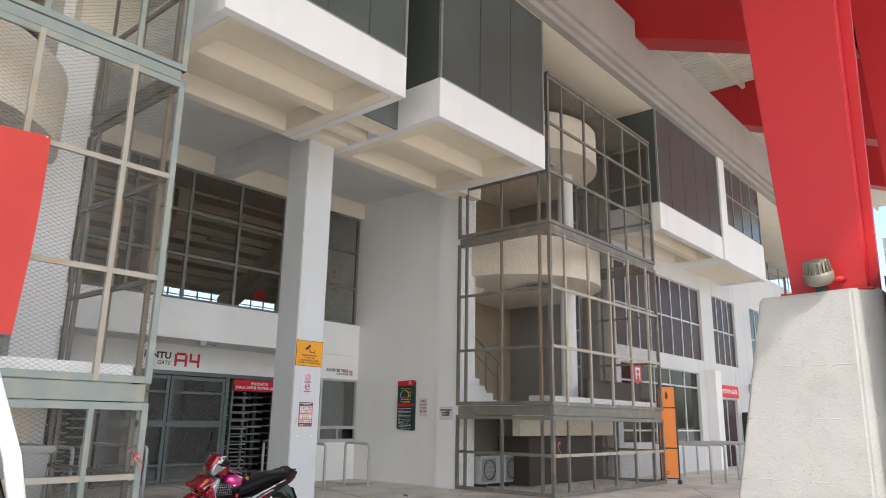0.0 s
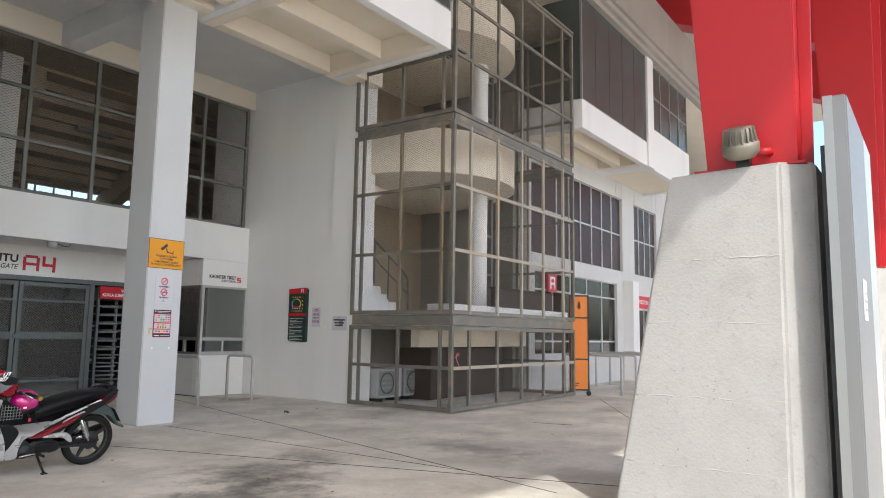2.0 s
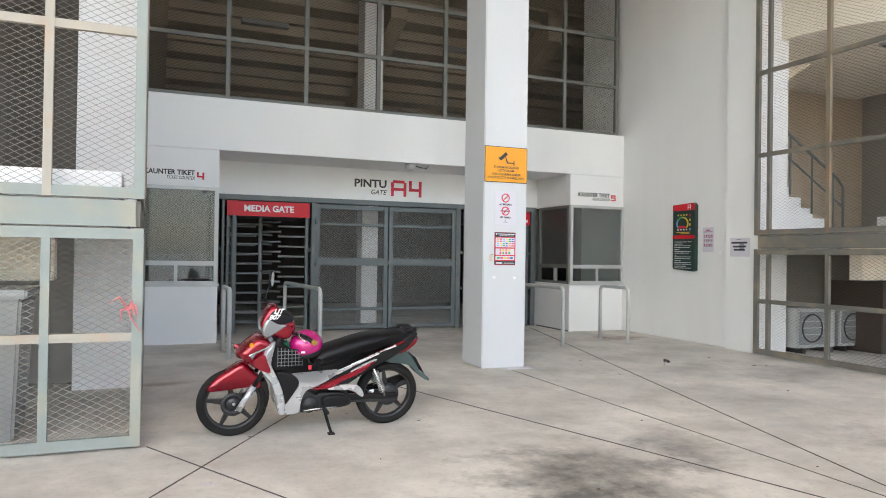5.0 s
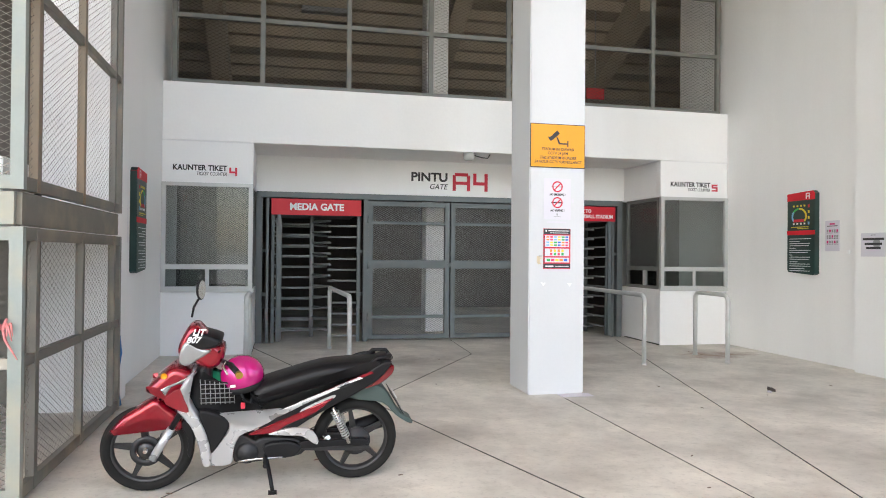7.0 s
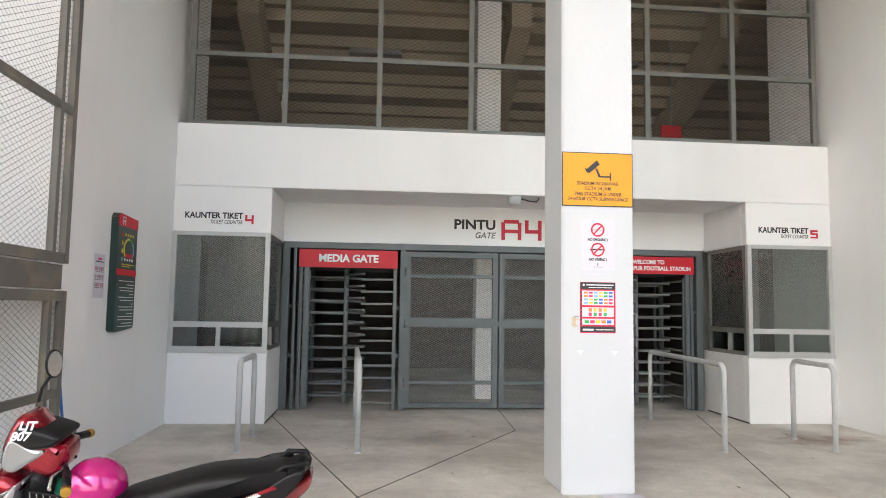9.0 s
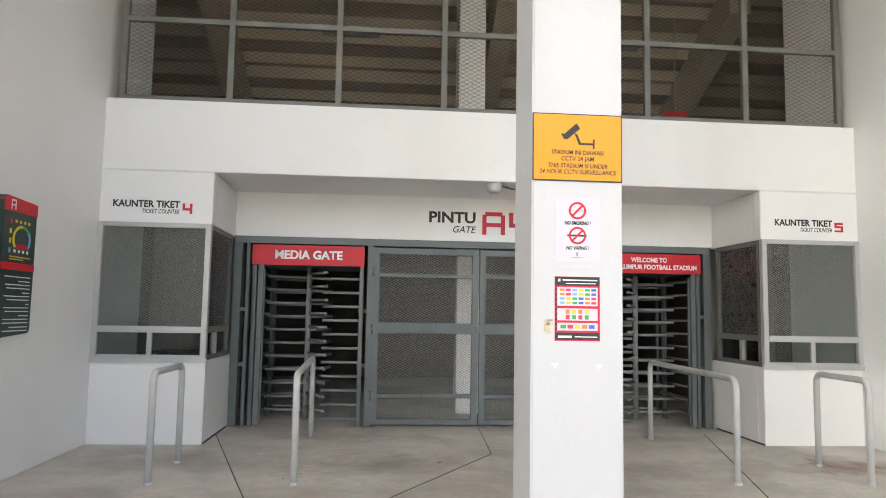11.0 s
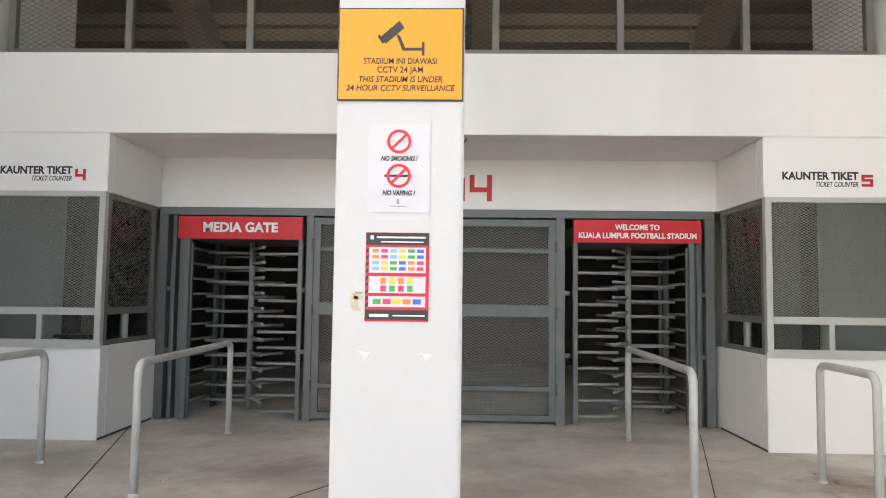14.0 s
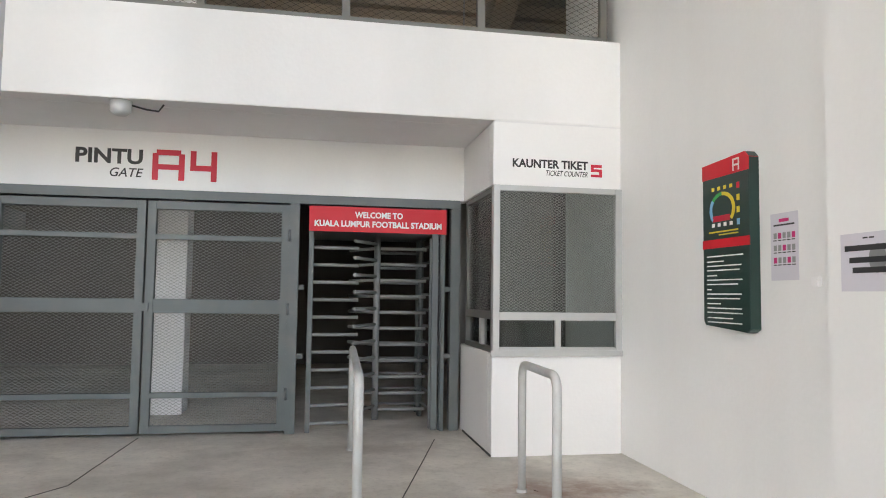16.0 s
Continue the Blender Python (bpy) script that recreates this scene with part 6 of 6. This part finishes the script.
part("footrest_hanger", moulded([(0.701, 0.369), (0.808, 0.398), (0.936, 0.393), (0.995, 0.328), (0.983, 0.289), (0.900, 0.345), (0.809, 0.355)], 0.012, 0.006, y=-0.135), BIKESILVER, bike, "silver footrest hanger")
part("footrest", Solid().tube([(((0.685, 0.215))[0], -0.25, ((0.685, 0.215))[1]), (((0.685, 0.215))[0], 0.25, ((0.685, 0.215))[1])], 0.013, 8), BIKEBLACK, bike)
part("footrest", Solid().tube([(((1.054, 0.354))[0], -0.2, ((1.054, 0.354))[1]), (((1.027, 0.328))[0], -0.13, ((1.027, 0.328))[1])], 0.014, 8), CHROME, bike)
part("gear_lever", Solid().tube([(x, -0.12, z) for x, z in ((0.523, 0.198), (0.631, 0.209), (0.784, 0.212))], 0.008, 8), CHROME, bike)
part("swing_arm", moulded([(0.901, 0.295), (1.099, 0.293), (1.288, 0.291), (1.294, 0.252), (1.099, 0.250), (0.901, 0.248)], 0.015, 0.008, y=-0.085), BIKEBLACK, bike)
part("swing_arm", moulded([(0.901, 0.295), (1.099, 0.293), (1.288, 0.291), (1.294, 0.252), (1.099, 0.250), (0.901, 0.248)], 0.015, 0.008, y=0.085), BIKEBLACK, bike)
part("chain", moulded([(0.919, 0.244), (1.279, 0.238), (1.306, 0.222), (1.243, 0.210), (0.919, 0.226)], 0.006, 0.003, y=-0.07), ENGINE, bike)
part("sprocket", Solid().lathe([(0.0, 0.0), (0.075, 0.0), (0.075, 0.006), (0, 0.006)], pose(RA, -0.062, 0.28, 90, 0, 0), 28), ENGINE, bike)
for y in (-0.105, 0.105):
    t0, t1 = (1.085, 0.505), (1.190, 0.275)
    a, b = Vector((t0[0], y, t0[1])), Vector((t1[0], y, t1[1]))
    shock = part("shock_absorber", Solid().tube([a, b], [0.012, 0.016], 10), CHROME, bike)
    ax = (b - a).normalized()
    sx = ax.orthogonal().normalized()
    sy = ax.cross(sx)
    part("spring", Solid().tube([a + (b - a) * (0.1 + 0.72 * i / 120) + (sx * math.cos(i * 0.58) + sy * math.sin(i * 0.58)) * 0.024 for i in range(121)], 0.0038, 6), GALV, shock, "pale coil spring")
part("exhaust_pipe", Solid().tube([(x, y, z) for (x, z), y in (((0.559, 0.197), 0.02), ((0.667, 0.167), 0.08), ((0.919, 0.190), 0.12), ((1.027, 0.211), 0.13))], 0.018, 10), CHROME, bike)
part("silencer", Solid().tube([(x, y, z) for (x, z), y in (((1.018, 0.211), 0.13), ((1.081, 0.236), 0.13), ((1.441, 0.325), 0.14), ((1.477, 0.333), 0.14))], [0.025, 0.048, 0.052, 0.03], 16), BIKEBLACK, bike, "black silencer")
part("side_stand", Solid().tube([(((0.688, 0.208))[0], -0.09, ((0.688, 0.208))[1]), (((0.717, 0.102))[0], -0.17, 0.09), (((0.728, 0.084))[0], -0.22, 0.04)], 0.012, 8), BIKEBLACK, bike)
part("stand_foot", Solid().box(((0.728, 0.084))[0] - 0.025, ((0.728, 0.084))[0] + 0.025, -0.245, -0.2, 0.028, 0.042), BIKEBLACK, bike)
cx0, cz0 = (0.364, 0.617)
basket = part("wire_basket", Solid().tube([(cx0 - 0.06, -0.11, cz0 + 0.1), (cx0 + 0.14, -0.11, cz0 + 0.06), (cx0 + 0.14, 0.11, cz0 + 0.06), (cx0 - 0.06, 0.11, cz0 + 0.1)], 0.005, 6, True), BIKEBLACK, bike, "black wire basket")
for i in range(8):
    x = cx0 - 0.055 + i * 0.027
    part("wire", Solid().tube([(x, -0.11, cz0 + 0.095 - i * 0.005), (x + 0.005, -0.1, cz0 - 0.06), (x + 0.005, 0.1, cz0 - 0.06), (x, 0.11, cz0 + 0.095 - i * 0.005)], 0.0025, 5), ALUGREY, basket)
for i in range(5):
    z = cz0 - 0.05 + i * 0.028
    part("wire", Solid().tube([(cx0 - 0.055, -0.106, z), (cx0 + 0.135, -0.106, z)], 0.0025, 5), ALUGREY, basket)
BIKE_AT = pose(4.60, 7.80, 0, 8.0, 0, 0.5)
bike.matrix_world = BIKE_AT

# things carried on the motorcycle
PINKM = surface("magenta_metallic_shell", (0.55, 0.01, 0.2), 0.2, metal=0.3, var=0.04, coat=1.0)
hc = BIKE_AT @ Vector((0.541, -0.02, 0.707))
hel = thing("helmet", tuple(hc), "magenta open-face helmet resting before the motorcycle seat", "helmet")
prof = [(0.0, 0.118), (0.03, 0.115), (0.062, 0.1), (0.09, 0.075), (0.11, 0.04), (0.118, 0.0), (0.114, -0.035), (0.106, -0.05)]
tip = Matrix.Translation(hc) @ pose(0, 0, 0, 10, -12, 0) @ Matrix.Diagonal((1.12, 0.98, 1.0, 1))
part("shell", Solid().lathe(prof, tip, 32), PINKM, hel)
part("rim_trim", Solid().lathe([(0.106, -0.05), (0.112, -0.055), (0.108, -0.085), (0.09, -0.09), (0.085, -0.06), (0.09, -0.02)], tip, 32), BIKEBLACK, hel, "black lower trim")
part("lining", Solid().lathe([(0.09, -0.07), (0.085, 0.0), (0.0, 0.06)], tip, 24), SEAT, hel)
part("strap", Solid().tube([tip @ Vector(p) for p in ((-0.02, -0.1, -0.07), (-0.01, -0.1, -0.13), (0.02, -0.09, -0.16), (0.035, -0.07, -0.1))], 0.008, 6), BIKEBLACK, hel)
part("buckle", Solid().box(hc.x + 0.0, hc.x + 0.025, hc.y - 0.112, hc.y - 0.1, hc.z - 0.185, hc.z - 0.15), SIGNRED, hel, "red buckle", bevel=0.003)
part("sticker", Solid().box(hc.x - 0.06, hc.x - 0.03, hc.y - 0.124, hc.y - 0.121, hc.z - 0.055, hc.z - 0.04), SIGNWHITE, hel)
bc = BIKE_AT @ Vector((cx0 + 0.03, 0, cz0 - 0.05))
bag = Solid()
bag.lathe([(0.0, 0.0), (0.05, 0.0), (0.078, 0.03), (0.082, 0.07), (0.06, 0.11), (0.03, 0.15), (0.0, 0.16)], Matrix.Translation(bc), 9)
bag.v = [(x + random.uniform(-0.012, 0.012), y + random.uniform(-0.012, 0.012), z + random.uniform(-0.006, 0.01)) for x, y, z in bag.v]
solo("shopping_bag", bag, GREENBAG, "crumpled green plastic bag in the wire basket", "bag", base=tuple(bc))

# ---- car at the edge of the forecourt ----
CARWHITE = surface("white_car_lacquer", (0.75, 0.76, 0.77), 0.25, var=0.03, coat=0.8)
CARGLASS = glazing("car_window_glass", (0.12, 0.16, 0.15), 0.03, 1.6)
car = thing("patrol_car", (-1.0, 3.3, 0), "white saloon car with yellow and blue markings", "car")
low = [(-3.1, 0.35), (-3.2, 0.7), (-3.0, 0.92), (-2.2, 1.04), (0.9, 1.06), (1.08, 1.0), (1.15, 0.7), (1.12, 0.4), (0.6, 0.25), (-2.6, 0.25)]
part("body", moulded(low, 0.84, 0.1, 3, y=3.5), CARWHITE, car, "white painted body")
part("roof", moulded([(-1.5, 1.52), (-0.9, 1.61), (0.4, 1.64), (0.78, 1.60), (0.82, 1.55), (0.4, 1.58), (-0.9, 1.56)], 0.68, 0.04, 3, y=3.5), CARWHITE, car, "white roof")
cabin = [(-2.35, 1.05), (-1.5, 1.54), (-0.9, 1.58), (0.4, 1.6), (0.8, 1.55), (0.97, 1.06)]
for y in (2.70, 4.28):
    part("side_glass", Solid().plate(cabin, y, y + 0.01), CARGLASS, car, "dark side glass")
part("rear_glass", Solid().hexa([(0.98, 2.75, 1.07), (0.99, 2.75, 1.07), (0.99, 4.25, 1.07), (0.98, 4.25, 1.07)], [(0.82, 2.8, 1.55), (0.83, 2.8, 1.55), (0.83, 4.2, 1.55), (0.82, 4.2, 1.55)]), CARGLASS, car, "dark rear glass")
part("windscreen", Solid().hexa([(-2.35, 2.75, 1.05), (-2.34, 2.75, 1.05), (-2.34, 4.25, 1.05), (-2.35, 4.25, 1.05)], [(-1.5, 2.8, 1.54), (-1.49, 2.8, 1.54), (-1.49, 4.2, 1.54), (-1.5, 4.2, 1.54)]), CARGLASS, car, "dark windscreen")
for y in (2.695, 4.295):
    for line in (((1.0, 1.05), (0.94, 1.3), (0.84, 1.56), (0.6, 1.61)), ((-0.75, 1.05), (-0.7, 1.57)), ((-2.35, 1.05), (-1.5, 1.54))):
        part("window_pillar", Solid().tube([(a, y, b) for a, b in line], 0.03, 8), CARWHITE, car)
part("stripe", Solid().box(-2.9, 1.0, 2.655, 2.662, 0.72, 0.84), INKS[5], car, "blue stripe")
part("stripe", Solid().box(-2.9, 1.0, 2.653, 2.661, 0.6, 0.715), YELLOW, car, "yellow stripe")
part("window_sticker", Solid().box(0.55, 0.86, 2.69, 2.697, 1.14, 1.2), YELLOW, car, "yellow window sticker")
part("window_sticker", Solid().box(0.55, 0.86, 2.69, 2.697, 1.09, 1.135), INKS[5], car, "blue window sticker")
for x in (-2.35, 0.5):
    for y in (2.74, 4.26):
        tyre = part("wheel", Solid().lathe([(0.19, -0.09), (0.29, -0.1), (0.31, -0.06), (0.31, 0.06), (0.29, 0.1), (0.19, 0.09)], pose(x, y, 0.31, 90, 0, 0), 28), RUBBER, car)
        part("rim", Solid().lathe([(0, -0.07), (0.06, -0.075), (0.19, -0.06), (0.2, 0.0), (0.19, 0.06), (0, 0.07)], pose(x, y, 0.31, 90, 0, 0), 20), GALV, tyre)
for y in (2.85, 4.15):
    part("tail_lamp", moulded([(1.0, 0.72), (1.1, 0.72), (1.12, 0.98), (1.02, 0.98)], 0.08, 0.02, y=y), TAIL, car)

# ---- small litter on the paving ----
LEAF = surface("dry_brown_leaf", (0.12, 0.07, 0.04), 0.8, var=0.3)
for x, y, r in ((10.5, 9.84, 0.045), (10.44, 9.78, 0.022)):
    s = Solid().lathe([(0.0, 0.0), (r, 0.002), (r * 1.1, r * 0.4), (r * 0.5, r * 0.9), (0, r * 0.8)], Matrix.Translation((x, y, 0)), 7)
    s.v = [(a + random.uniform(-0.3, 0.3) * r, b + random.uniform(-0.3, 0.3) * r, max(0, c + random.uniform(-0.15, 0.25) * r)) for a, b, c in s.v]
    solo("crumpled_litter", s, BROWN if r > 0.03 else PAPER, "small crumpled dark litter on the paving", "litter", "litter on the paving", base=(x, y, 0))
rnd = random.Random(4)
for i in range(46):
    x, y = rnd.uniform(4.2, 12.2), rnd.uniform(4.0, 13.2)
    if abs(x - CX) < 0.5 and YC - 0.1 < y < YC + 0.8:
        continue
    a, r = rnd.uniform(0, 6.28), rnd.uniform(0.008, 0.028)
    s = Solid().plate([(x + r * math.cos(a) * k, y + r * math.sin(a) * k + r * 0.35 * w) for k, w in ((-1, 0), (-0.2, -0.9), (1, 0), (0.1, 0.9))], 0.0005, 0.005, "z")
    solo("leaf_scrap", s, LEAF if i % 4 else PAPER, "dry leaf scrap lying on the paving", "leaf", "leaf scraps", base=(x, y, 0))
